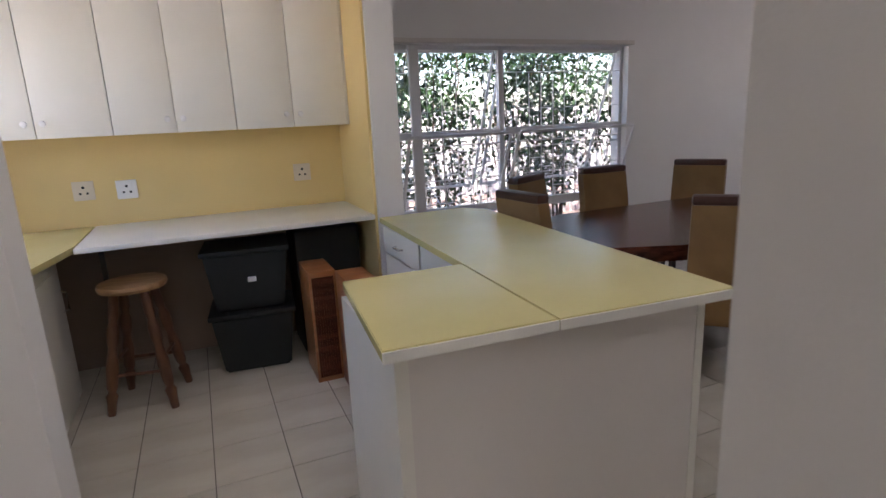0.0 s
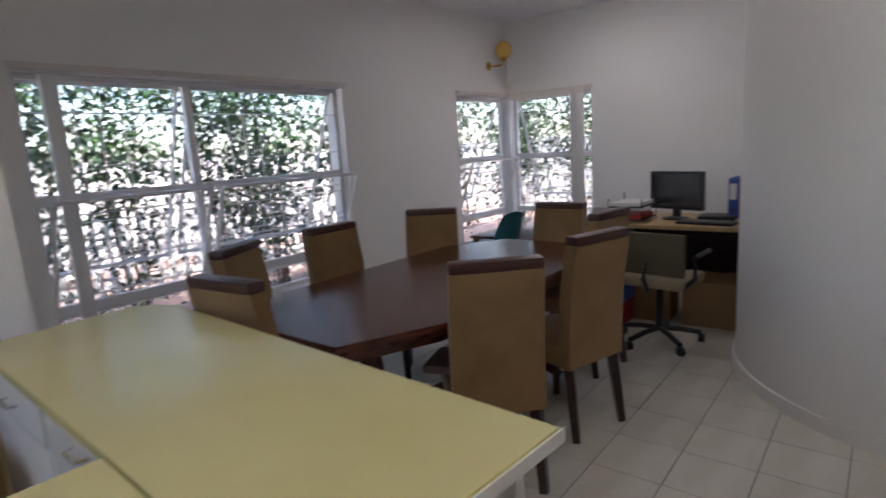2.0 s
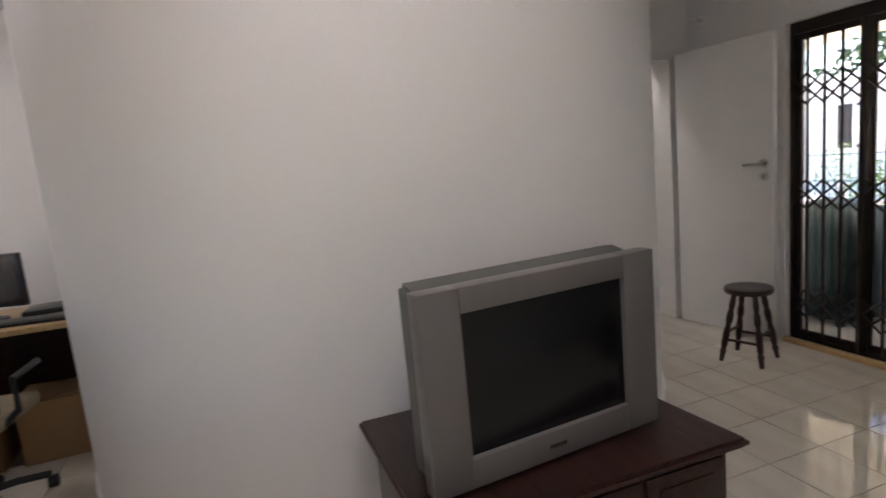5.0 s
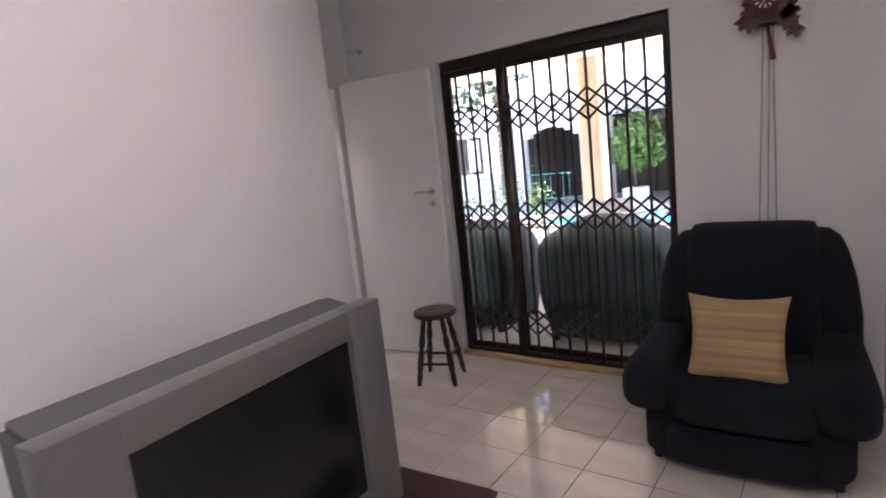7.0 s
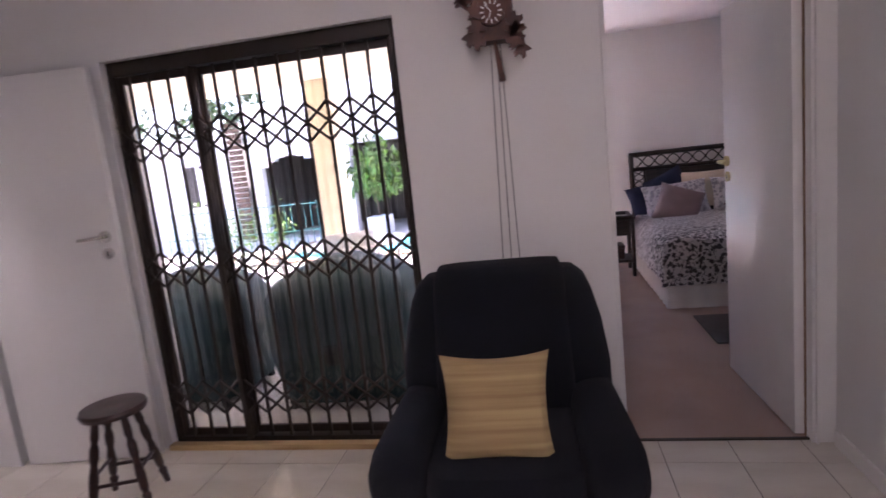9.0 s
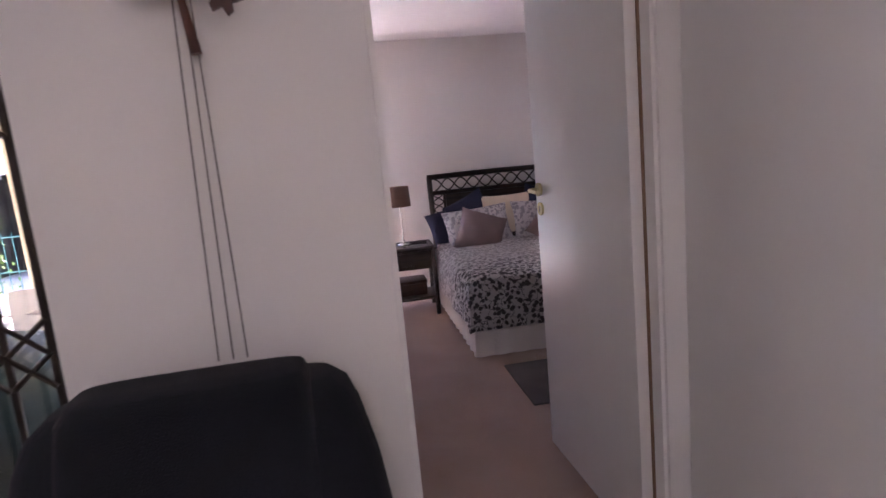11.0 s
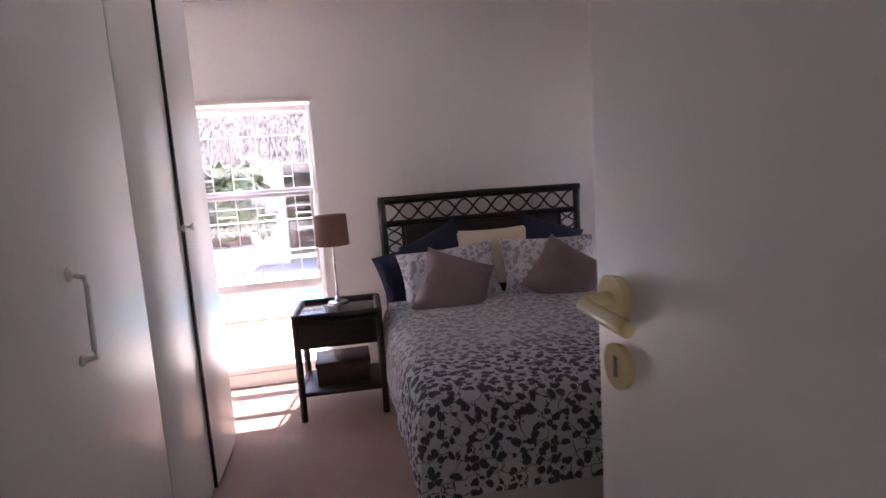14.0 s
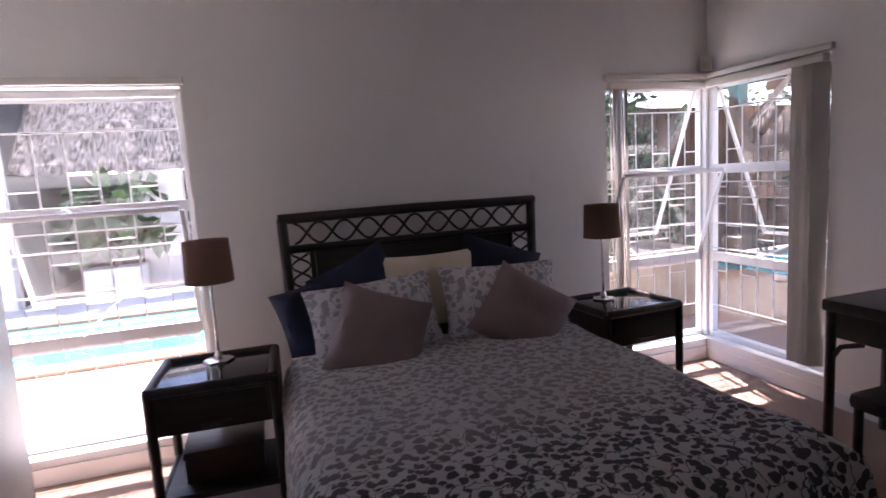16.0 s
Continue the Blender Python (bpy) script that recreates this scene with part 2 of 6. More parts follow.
def rod(bm, a, b, r, r2=None, seg=10):
    a, b = Vector(a), Vector(b)
    d = b - a
    m = Matrix.Translation((a + b) / 2) @ d.to_track_quat("Z", "Y").to_matrix().to_4x4()
    bmesh.ops.create_cone(bm, cap_ends=True, segments=seg, radius1=r, radius2=r if r2 is None else r2, depth=d.length, matrix=m)
    return bm


def lathe(bm, prof, seg=24, m=None, axis_off=(0, 0, 0)):
    rings = []
    for r, z in prof:
        rings.append([bm.verts.new((axis_off[0] + r * math.cos(2 * math.pi * k / seg), axis_off[1] + r * math.sin(2 * math.pi * k / seg), axis_off[2] + z)) for k in range(seg)])
    for p, q in zip(rings, rings[1:]):
        for k in range(seg):
            bm.faces.new((p[k], p[(k + 1) % seg], q[(k + 1) % seg], q[k]))
    bm.faces.new(rings[0][::-1])
    bm.faces.new(rings[-1])
    if m:
        bmesh.ops.transform(bm, matrix=m, verts=[v for r in rings for v in r])
    return bm


def tube(bm, pts, r, seg=8, closed=False):
    pts = [Vector(p) for p in pts]
    rings = []
    n = len(pts)
    for i, p in enumerate(pts):
        d = (pts[(i + 1) % n] - pts[i - 1]) if closed else (pts[min(i + 1, n - 1)] - pts[max(i - 1, 0)])
        q = d.to_track_quat("Z", "Y").to_matrix()
        rings.append([bm.verts.new(p + q @ Vector((r * math.cos(2 * math.pi * k / seg), r * math.sin(2 * math.pi * k / seg), 0))) for k in range(seg)])
    for i in range(n if closed else n - 1):
        a, b = rings[i], rings[(i + 1) % n]
        for k in range(seg):
            bm.faces.new((a[k], a[(k + 1) % seg], b[(k + 1) % seg], b[k]))
    if not closed:
        bm.faces.new(rings[0][::-1])
        bm.faces.new(rings[-1])
    return bm


def prism(bm, outline, z0, z1, bevel=0.0):
    lo = [bm.verts.new((x, y, z0)) for x, y in outline]
    hi = [bm.verts.new((x, y, z1)) for x, y in outline]
    bm.faces.new(lo[::-1])
    bm.faces.new(hi)
    n = len(lo)
    for k in range(n):
        bm.faces.new((lo[k], lo[(k + 1) % n], hi[(k + 1) % n], hi[k]))
    if bevel:
        es = [e for e in bm.edges if abs(e.verts[0].co.z - e.verts[1].co.z) < 1e-6]
        bmesh.ops.bevel(bm, geom=es, offset=bevel, segments=2, affect="EDGES")
    return bm


def cushion(bm, w, h, t, m=None, n=14, corner=0.12):
    """A stuffed square cushion in the xz plane, thickness along y, centred."""
    grid = {}
    for side in (1, -1):
        for i in range(n + 1):
            for j in range(n + 1):
                u, v = 2 * i / n - 1, 2 * j / n - 1
                edge = max(abs(u), abs(v)) >= 0.999
                if edge and side < 0:
                    grid[i, j, side] = grid[i, j, 1]
                    continue
                pinch_u = 1 - corner * (1 - abs(v) ** 2) * abs(u) ** 3
                pinch_v = 1 - corner * (1 - abs(u) ** 2) * abs(v) ** 3
                puff = (max(0, (1 - u ** 4) * (1 - v ** 4))) ** 0.55
                wr = 0.012 * noise.noise((u * 2.3 + w * 7, v * 2.3, side * 3.1)) * puff
                grid[i, j, side] = bm.verts.new((u * pinch_u * w / 2, side * (puff * t / 2 + wr), v * pinch_v * h / 2))
    vs = list(set(grid.values()))
    for side in (1, -1):
        for i in range(n):
            for j in range(n):
                q = [grid[i, j, side], grid[i + 1, j, side], grid[i + 1, j + 1, side], grid[i, j + 1, side]]
                if len(set(q)) == 4:
                    try:
                        bm.faces.new(q if side < 0 else q[::-1])
                    except ValueError:
                        pass
    if m:
        bmesh.ops.transform(bm, matrix=m, verts=vs)
    return bm


def mesh_of(name, bm, material, smooth=True):
    bmesh.ops.recalc_face_normals(bm, faces=bm.faces)
    me = bpy.data.meshes.new(name)
    bm.to_mesh(me)
    bm.free()
    me.materials.append(material)
    if smooth and me.polygons:
        me.polygons.foreach_set("use_smooth", [True] * len(me.polygons))
        me.set_sharp_from_angle(angle=radians(38))
    return me


def part(name, bm, material, parent, label=""):
    ob = new(name, mesh_of(name, bm, material))
    ob.parent = parent
    if label:
        ob["label"] = label
    return ob


def solid(name, bm, material, label, category, kind="", group=""):
    return tagged(new(name, mesh_of(name, bm, material)), label, category, group, kind)


def thing(name, m, label, category, group=""):
    ob = new(name)
    ob.matrix_basis = m
    return tagged(ob, label, category, group)


def B(*a, **k):
    return box(bmesh.new(), *a, **k)


def structure(name, boxes, material, label, category, bevel=0.0):
    bm = bmesh.new()
    for lo, hi in boxes:
        box(bm, lo, hi, bevel)
    return solid(name, bm, material, label, category, "structure")


# ---- large structure ----
LC, BC = 2.80, 2.58   # ceilings of living room and bedroom
T = 0.22              # outer wall thickness

# window wall of the dining side: y 4.14, openings x 1.22..3.50 and 5.10..6.15
structure("wall_north", [((0.83, 4.14, 0), (1.22, 4.36, LC)), ((1.22, 4.14, 0), (3.50, 4.36, 0.40)), ((1.22, 4.14, 1.96), (3.50, 4.36, LC)),
    ((3.50, 4.14, 0), (5.10, 4.36, LC)), ((5.10, 4.14, 0), (6.37, 4.36, 0.32)), ((5.10, 4.14, 1.96), (6.37, 4.36, LC))], WALL, "white painted wall with two window openings", "wall")
structure("wall_east", [((6.15, 3.10, 0), (6.37, 4.138, 0.32)), ((6.15, 3.10, 1.96), (6.37, 4.138, LC)), ((6.15, 0.4, 0), (6.37, 3.10, LC))], WALL, "white painted wall beside the desk", "wall")
structure("wall_kitchen_back", [((-1.67, 3.70, 0), (0.66, 3.92, LC))], YELLOW, "yellow painted kitchen wall", "wall")
# Thin board added over the wall; its brown stands in for under-worktop shade.
structure("wall_under_worktop", [((-1.44, 3.688, 0), (0.65, 3.698, 0.84))], SHADEDBOARD, "added board under the worktop, shade painted in as brown", "wall panel")
structure("wall_pier_side", [((0.655, 3.0, 0), (0.67, 3.70, LC))], YELLOW, "yellow painted side of the kitchen pier", "wall")
structure("wall_pier", [((0.672, 2.985, 0), (0.83, 4.36, LC))], WALL, "white painted pier between kitchen and dining area", "wall")
structure("wall_west", [((-1.67, -3.04, 0), (-1.45, 1.7, LC)), ((-1.67, 1.7, 0), (-1.45, 3.3, 1.0)), ((-1.67, 1.7, 2.1), (-1.45, 3.3, LC)), ((-1.67, 3.3, 0), (-1.45, 3.70, LC))], WALL, "white painted wall behind the kitchen units", "wall")
structure("wall_kitchen_stub", [((-1.45, 1.30, 0), (-0.635, 1.45, LC))], WALL, "white painted wall end beside the kitchen", "wall")
structure("wall_passage", [((0.13, -2.92, 0), (0.43, 0.215, LC))], WALL, "white painted wall between passage and living room", "wall", 0.012)
structure("wall_passage_end", [((-1.45, -3.04, 0), (0.13, -2.92, LC))], WALL, "plain white wall closing the passage", "wall")
structure("wall_slider", [((3.70, -3.10, 0), (4.72, -2.92, LC)), ((2.195, -3.10, 2.05), (3.70, -2.92, LC)), ((1.30, -3.0, 0), (2.195, -2.92, LC)),
    ((0.52, -3.0, 2.06), (1.30, -2.92, LC)), ((0.13, -3.10, 0), (0.52, -2.92, LC))], WALL, "white painted wall with sliding door and bedroom doorway", "wall")
structure("wall_lobby", [((4.52, -1.98, 0), (4.72, -1.4, LC)), ((4.52, -2.74, 2.02), (4.72, -1.98, LC)), ((4.52, -2.92, 0), (4.72, -2.74, LC))], WALL, "white painted wall with a doorway", "wall")
structure("wall_lobby_back", [((4.72, -3.1, 0), (5.9, -2.95, LC)), ((5.9, -3.1, 0), (6.05, -0.5, LC)), ((4.72, -0.65, 0), (5.9, -0.5, LC))], WALL, "plain white walls of the lobby", "wall")

# the rounded bay wall behind the television
bm = bmesh.new()
out_line, in_line = [], []
CX, CYN, CYS, R = 4.15, 0.10, -0.78, 1.13
pts = [(6.15, CYN + R)] + [(CX + R * math.cos(a), CYN + R * math.sin(a)) for a in np.linspace(math.pi / 2, math.pi, 28)]
pts += [(CX + R * math.cos(a), CYS + R * math.sin(a)) for a in np.linspace(math.pi, 1.5 * math.pi, 28)] + [(4.52, CYS - R)]
r2 = R - 0.15
inner = [(6.15, CYN + r2)] + [(CX + r2 * math.cos(a), CYN + r2 * math.sin(a)) for a in np.linspace(math.pi / 2, math.pi, 28)]
inner += [(CX + r2 * math.cos(a), CYS + r2 * math.sin(a)) for a in np.linspace(math.pi, 1.5 * math.pi, 28)] + [(4.52, CYS - r2)]
prism(bm, pts + inner[::-1], 0, LC)
solid("wall_bay", bm, WALL, "white painted wall with rounded corners", "wall", "structure")
bm = bmesh.new()
path = [(CX + (R + 0.016) * math.cos(a), CYN + (R + 0.016) * math.sin(a)) for a in np.linspace(math.pi / 2, math.pi, 28)]
path += [(CX + (R + 0.016) * math.cos(a), CYS + (R + 0.016) * math.sin(a)) for a in np.linspace(math.pi, 1.5 * math.pi, 28)]
back = [(CX + (R + 0.001) * math.cos(a), CYN + (R + 0.001) * math.sin(a)) for a in np.linspace(math.pi / 2, math.pi, 28)]
back += [(CX + (R + 0.001) * math.cos(a), CYS + (R + 0.001) * math.sin(a)) for a in np.linspace(math.pi, 1.5 * math.pi, 28)]
prism(bm, path + back[::-1], 0, 0.075)
solid("baseboard_bay", bm, WHITE, "white skirting round the curved wall", "skirting", "structure")
structure("baseboard", [((0.43, -2.9, 0), (0.442, 0.2, 0.07)), ((1.32, -2.92, 0), (2.19, -2.908, 0.07)), ((3.5, 4.128, 0), (5.1, 4.14, 0.07)), ((0.835, 4.128, 0), (1.22, 4.14, 0.07))], WHITE, "white skirting boards", "skirting")

structure("ceiling", [((-1.67, -3.1, LC), (6.37, 4.36, LC + 0.15))], CEIL, "white painted ceiling of the living area", "ceiling")
# bedroom
structure("wall_bedroom_south", [((1.06, -7.30, 0), (2.05, -7.08, 0.13)), ((1.06, -7.30, 1.92), (2.05, -7.08, BC)), ((2.05, -7.30, 0), (2.19, -7.08, BC)),
    ((-1.39, -7.30, 0), (1.06, -7.08, BC)), ((-2.40, -7.30, 0), (-1.39, -7.08, 0.14)), ((-2.40, -7.30, 1.92), (-1.39, -7.08, BC))], WALL, "white painted bedroom wall behind the bed", "wall")
structure("wall_bedroom_west", [((-2.40, -7.08, 0), (-2.18, -6.21, 0.14)), ((-2.40, -7.08, 1.92), (-2.18, -6.21, BC)), ((-2.40, -6.21, 0), (-2.18, -3.10, BC))], WALL, "white painted bedroom wall with corner window", "wall")
structure("wall_bedroom_east", [((2.10, -7.08, 0), (2.19, -3.0, BC))], WALL, "white painted wall behind the wardrobe", "wall")
structure("wall_bedroom_north", [((-2.46, -3.10, 0), (0.128, -3.04, LC)), ], WALL, "white painted bedroom wall beside the door", "wall")
structure("ceiling_bedroom", [((-2.46, -7.30, BC), (2.19, -3.0, BC + 0.12))], CEIL, "white painted bedroom ceiling", "ceiling")
structure("baseboard_bedroom", [((-1.39, -7.08, 0), (1.06, -7.066, 0.09)), ((-2.166, -7.08, 0), (-1.39, -7.066, 0.09)), ((-2.18, -7.08, 0), (-2.166, -3.1, 0.09)), ((1.06, -7.08, 0), (2.1, -7.066, 0.09))], WHITE, "white skirting boards in the bedroom", "skirting")
structure("roof", [((-2.5, -7.42, LC + 0.16), (6.9, 4.9, LC + 0.26))], OUTWHITE, "flat roof slab with overhanging eaves", "roof")
structure("floor_bedroom", [((-2.18, -7.08, -0.1), (2.10, -2.96, 0.0))], CARPET, "beige fitted carpet", "floor")
structure("threshold", [((0.52, -2.962, -0.01), (1.30, -2.945, 0.006))], BRONZE, "metal carpet strip in the doorway", "threshold")


# ---- windows and doors ----
def window(name, m, width, z0, z1, cols, rows, open_cells, label, bars=True, deep=0.05):
    """A steel window in the plane y=0 of its pose, outside towards +y, x along the wall. open_cells: (column, row) hung at the top and pushed out."""
    w = thing(name, m, label, "window")
    w["kind"] = "structure"
    f = 0.035
    bm = bmesh.new()
    for x in (0, width - f):
        box(bm, (x, -deep / 2, z0), (x + f, deep / 2, z1), 0.004)
    for z in (z0, z1 - f):
        box(bm, (f, -deep / 2, z), (width - f, deep / 2, z + f), 0.004)
    part("window_frame", bm, FRAME, w)
    for x in cols:
        part("mullion", B((x - 0.025, -deep / 2, z0 + f), (x + 0.025, deep / 2, z1 - f), 0.004), FRAME, w)
    edges = [0] + list(cols) + [width]
    for z in rows:
        for a, b in zip(edges, edges[1:]):
            part("transom", B((a + f, -deep / 2 + 0.003, z - 0.03), (b - f, deep / 2 - 0.003, z + 0.03), 0.004), FRAME, w)
    levels = [z0] + list(rows) + [z1]
    for ci, (a, b) in enumerate(zip(edges, edges[1:])):
        for ri, (c, d) in enumerate(zip(levels, levels[1:])):
            x0, x1, lo, hi = a + 0.03, b - 0.03, c + 0.033, d - 0.033
            is_open = (ci, ri) in open_cells
            turn = Matrix.Translation((0, 0.01, hi)) @ Matrix.Rotation(radians(22 if is_open else 0), 4, "X") @ Matrix.Translation((0, 0, -hi))
            if is_open:
                bm = bmesh.new()
                for p, q in (((x0, 0, lo), (x0 + 0.022, 0.02, hi)), ((x1 - 0.022, 0, lo), (x1, 0.02, hi)), ((x0 + 0.022, 0, lo), (x1 - 0.022, 0.02, lo + 0.022)), ((x0 + 0.022, 0, hi - 0.022), (x1 - 0.022, 0.02, hi))):
                    box(bm, p, q, 0.003, turn)
                sash = part("sash", bm, FRAME, w)
                pane = part("pane", B((x0 + 0.02, 0.008, lo + 0.02), (x1 - 0.02, 0.011, hi - 0.02), 0, turn), GLASS, sash)
                bm = bmesh.new()
                end = turn @ Vector(((x0 + x1) / 2, 0, lo + 0.02))
                rod(bm, ((x0 + x1) / 2 - 0.1, -0.03, lo - 0.015), end, 0.006)
                part("stay", bm, FRAME, w)
            else:
                pane = part("pane", B((x0, 0.008, lo), (x1, 0.011, hi)), GLASS, w)
            pane.visible_shadow = False
            if bars:
                bm = bmesh.new()
                for k in (0.18, 0.86):
                    rod(bm, (x0, -0.02, lo + (hi - lo) * k), (x1, -0.02, lo + (hi - lo) * k), 0.0045, seg=6)
                n = max(2, round((x1 - x0) / 0.13))
                for i in range(1, n):
                    x = x0 + (x1 - x0) * i / n
                    rod(bm, (x, -0.02, lo + (hi - lo) * 0.18), (x, -0.02, lo + (hi - lo) * 0.86), 0.004, seg=6)
                for i in range(0, n):
                    xa, xb = x0 + (x1 - x0) * i / n, x0 + (x1 - x0) * (i + 1) / n
                    k = 0.62 if i % 2 else 0.40
                    rod(bm, (xa, -0.02, lo + (hi - lo) * k), (xb, -0.02, lo + (hi - lo) * k), 0.004, seg=6)
                part("burglar_bars", bm, FRAME, w, "white welded burglar bars")
    return w


def blind(m, length, side, tall, label, stack=0.16, cloth=None):
    """A vertical blind: head rail and a stack of slats drawn to one side (0: left, 1: right)."""
    b = thing("vertical_blind", m, label, "blind")
    part("head_rail", B((0, -0.03, -0.045), (length, 0.02, 0.0), 0.004), OFFWHITE, b)
    for i in range(5):
        x = 0.02 + stack * i / 5 if side == 0 else length - 0.02 - stack * i / 5
        part("slat", B((-0.045, -0.001, -tall), (0.045, 0.001, -0.046), 0, Matrix.Translation((x, 0, 0)) @ Matrix.Rotation(radians(62 + 6 * (i % 3)), 4, "Z")), cloth or BLIND, b)
    return b


window("window_1", pose(1.22, 4.24, 0), 2.28, 0.40, 1.96, [0.98, ], [1.26, 0.62], {(0, 1), (1, 1), (0, 2), (1, 2)}, "white steel window with open top-hung sashes")
structure("window_sill", [((1.2, 4.10, 0.375), (3.52, 4.138, 0.402))], WHITE, "white window sill", "sill")
structure("window_post", [((1.36, 4.17, 0.402), (1.44, 4.21, 1.955))], FRAME, "white post inside the window", "post")
window("window_2", pose(5.10, 4.24, 0), 1.02, 0.32, 1.96, [], [1.26, 0.62], {(0, 2), (0, 1)}, "white steel corner window with open sashes")
window("window_3", pose(6.25, 4.12, 0, 0, 0, -90), 1.02, 0.32, 1.96, [], [1.26, 0.62], {(0, 2)}, "white steel corner window with an open sash")
structure("window_corner_post", [((6.13, 4.12, 0.325), (6.25, 4.25, 1.955))], FRAME, "white corner post of the window", "post")
structure("window_rail", [((1.20, 4.10, 1.965), (3.53, 4.137, 2.0)), ((5.08, 4.10, 1.965), (6.10, 4.137, 2.0)), ((6.11, 3.08, 1.965), (6.147, 4.10, 2.0))], OFFWHITE, "cream blind rails above the windows", "rail", 0.004)
# Assumed window, never in view, added to bring daylight into the kitchen.
window("window_kitchen_added", pose(-1.56, 1.7, 0, 0, 0, 90), 1.6, 1.0, 2.1, [0.8], [1.6], set(), "white kitchen window over the side worktop, unseen, added for daylight", False)
blind(pose(5.98, 3.13, 1.955, 0, 0, 90), 0.9, 0, 1.5, "white vertical blind drawn aside at the corner window", 0.10, FRAME)
window("window_4", pose(1.06, -7.20, 0, 0, 0, 180) @ pose(-0.99, 0, 0), 0.99, 0.13, 1.92, [], [1.33, 0.68], {(0, 2), (0, 1)}, "tall white bedroom window with open sashes")
structure("window_track", [((1.04, -7.078, 1.925), (2.07, -7.045, 1.96)), ((-2.14, -7.078, 1.925), (-1.37, -7.045, 1.96)), ((-2.178, -7.04, 1.925), (-2.145, -6.19, 1.96))], OFFWHITE, "cream blind tracks above the bedroom windows", "rail", 0.004)
window("window_5", pose(-1.39, -7.20, 0, 0, 0, 180), 0.86, 0.14, 1.92, [], [1.33, 0.72], {(0, 2), (0, 1)}, "white corner window with open sashes beside the bed")
window("window_6", pose(-2.28, -7.14, 0, 0, 0, 90), 0.93, 0.14, 1.92, [], [1.33, 0.72], {(0, 2)}, "white corner window with one open sash")
structure("window_corner_bedroom", [((-2.32, -7.24, 0.145), (-2.23, -7.14, 1.915))], FRAME, "white corner post of the bedroom window", "post")
blind(pose(-1.42, -7.10, 1.915, 0, 0, 180), 0.8, 0, 1.72, "beige vertical blind drawn aside", 0.14)
blind(pose(-2.16, -6.23, 1.915, 0, 0, -90), 0.82, 0, 1.72, "beige vertical blind drawn aside by the corner window", 0.16)

# sliding door with its bronze frame, and the trellis gate
sl = thing("sliding_door", pose(2.195, -2.99, 0), "bronze aluminium sliding glass door, closed", "door")
sl["kind"] = "structure"
SW, SH = 1.505, 2.05
bm = bmesh.new()
for x in (0, SW - 0.03):
    box(bm, (x, -0.045, 0.0), (x + 0.03, 0.025, SH), 0.003)
box(bm, (0.03, -0.045, SH - 0.07), (SW - 0.03, 0.025, SH), 0.003)
box(bm, (0.03, -0.045, 0.0), (SW - 0.03, 0.025, 0.04), 0.003)
part("door_frame", bm, BRONZE, sl)
for a, b, y in ((0.031, 1.05, -0.03), (1.03, SW - 0.031, -0.005)):
    bm = bmesh.new()
    for x in (a, b - 0.03):
        box(bm, (x, y - 0.011, 0.041), (x + 0.03, y + 0.011, SH - 0.071), 0.003)
    for z in (0.041, SH - 0.111):
        box(bm, (a + 0.03, y - 0.01, z), (b - 0.03, y + 0.01, z + 0.04), 0.003)
    leaf = part("door_panel", bm, BRONZE, sl)
    part("pane", B((a + 0.028, y - 0.003, 0.075), (b - 0.028, y + 0.003, SH - 0.105)), SMOKED, leaf).visible_shadow = False
part("sill_track", B((0.0, 0.052, -0.002), (SW, 0.10, 0.03), 0.004), PINE, sl, "worn timber threshold")

gate = thing("trellis_gate", pose(2.195, -2.955, 0), "dark brown folding trellis security gate, closed", "gate")
for a, b, n in ((0.03, 1.03, 10), (1.06, SW - 0.02, 5)):
    step = (b - a) / (n - 1)
    for i in range(n):
        x = a + i * step
        part("upright", B((x - 0.008, -0.006, 0.05), (x + 0.008, 0.006, SH - 0.078), 0.002), BRONZE, gate)
    for zc in (1.64, 0.99, 0.28):
        for i in range(n - 1):
            x = a + i * step
            bm = bmesh.new()
            for z in (zc - 0.045, zc + 0.045):
                for s in (1, -1):
                    rod(bm, (x, 0.009 + 0.003 * s, z - 0.047 * s), (x + step, 0.009 + 0.003 * s, z + 0.047 * s), 0.0075, seg=6)
            part("lattice", bm, BRONZE, gate)
part("lock_post", B((1.03, -0.012, 0.04), (1.06, 0.018, SH - 0.076), 0.003), BRONZE, gate)


def door_leaf(name, m, w, h, label, handle, hz=1.03, flip=1):
    """Hinge at x=0, leaf towards +x, thickness along y."""
    d = thing(name, m, label, "door")
    d["kind"] = "structure"
    part("leaf", B((0, -0.02, 0.008), (w, 0.02, h), 0.003), WHITE, d)
    for s in (1, -1):
        bm = bmesh.new()
        y = s * 0.021
        bmesh.ops.create_cone(bm, cap_ends=True, segments=20, radius1=0.030, radius2=0.027, depth=0.014, matrix=Matrix.Translation((w - 0.06, y + s * 0.007, hz)) @ Matrix.Rotation(radians(90), 4, "X"))
        tube(bm, [(w - 0.06, y, hz), (w - 0.06, y + s * 0.045, hz), (w - 0.075, y + s * 0.055, hz), (w - 0.17, y + s * 0.055, hz - 0.004)], 0.0095, 10)
        part("door_handle", bm, handle, d)
        bm = bmesh.new()
        bmesh.ops.create_cone(bm, cap_ends=True, segments=20, radius1=0.029, radius2=0.027, depth=0.01, matrix=Matrix.Translation((w - 0.06, y + s * 0.004, hz - 0.085)) @ Matrix.Rotation(radians(90), 4, "X"))
        rose = part("keyhole_rose", bm, handle, d)
        part("keyhole", B((w - 0.063, min(y + s * 0.0085, y + s * 0.0105), hz - 0.098), (w - 0.057, max(y + s * 0.0085, y + s * 0.0105), hz - 0.072)), BLACK, rose)
    return d


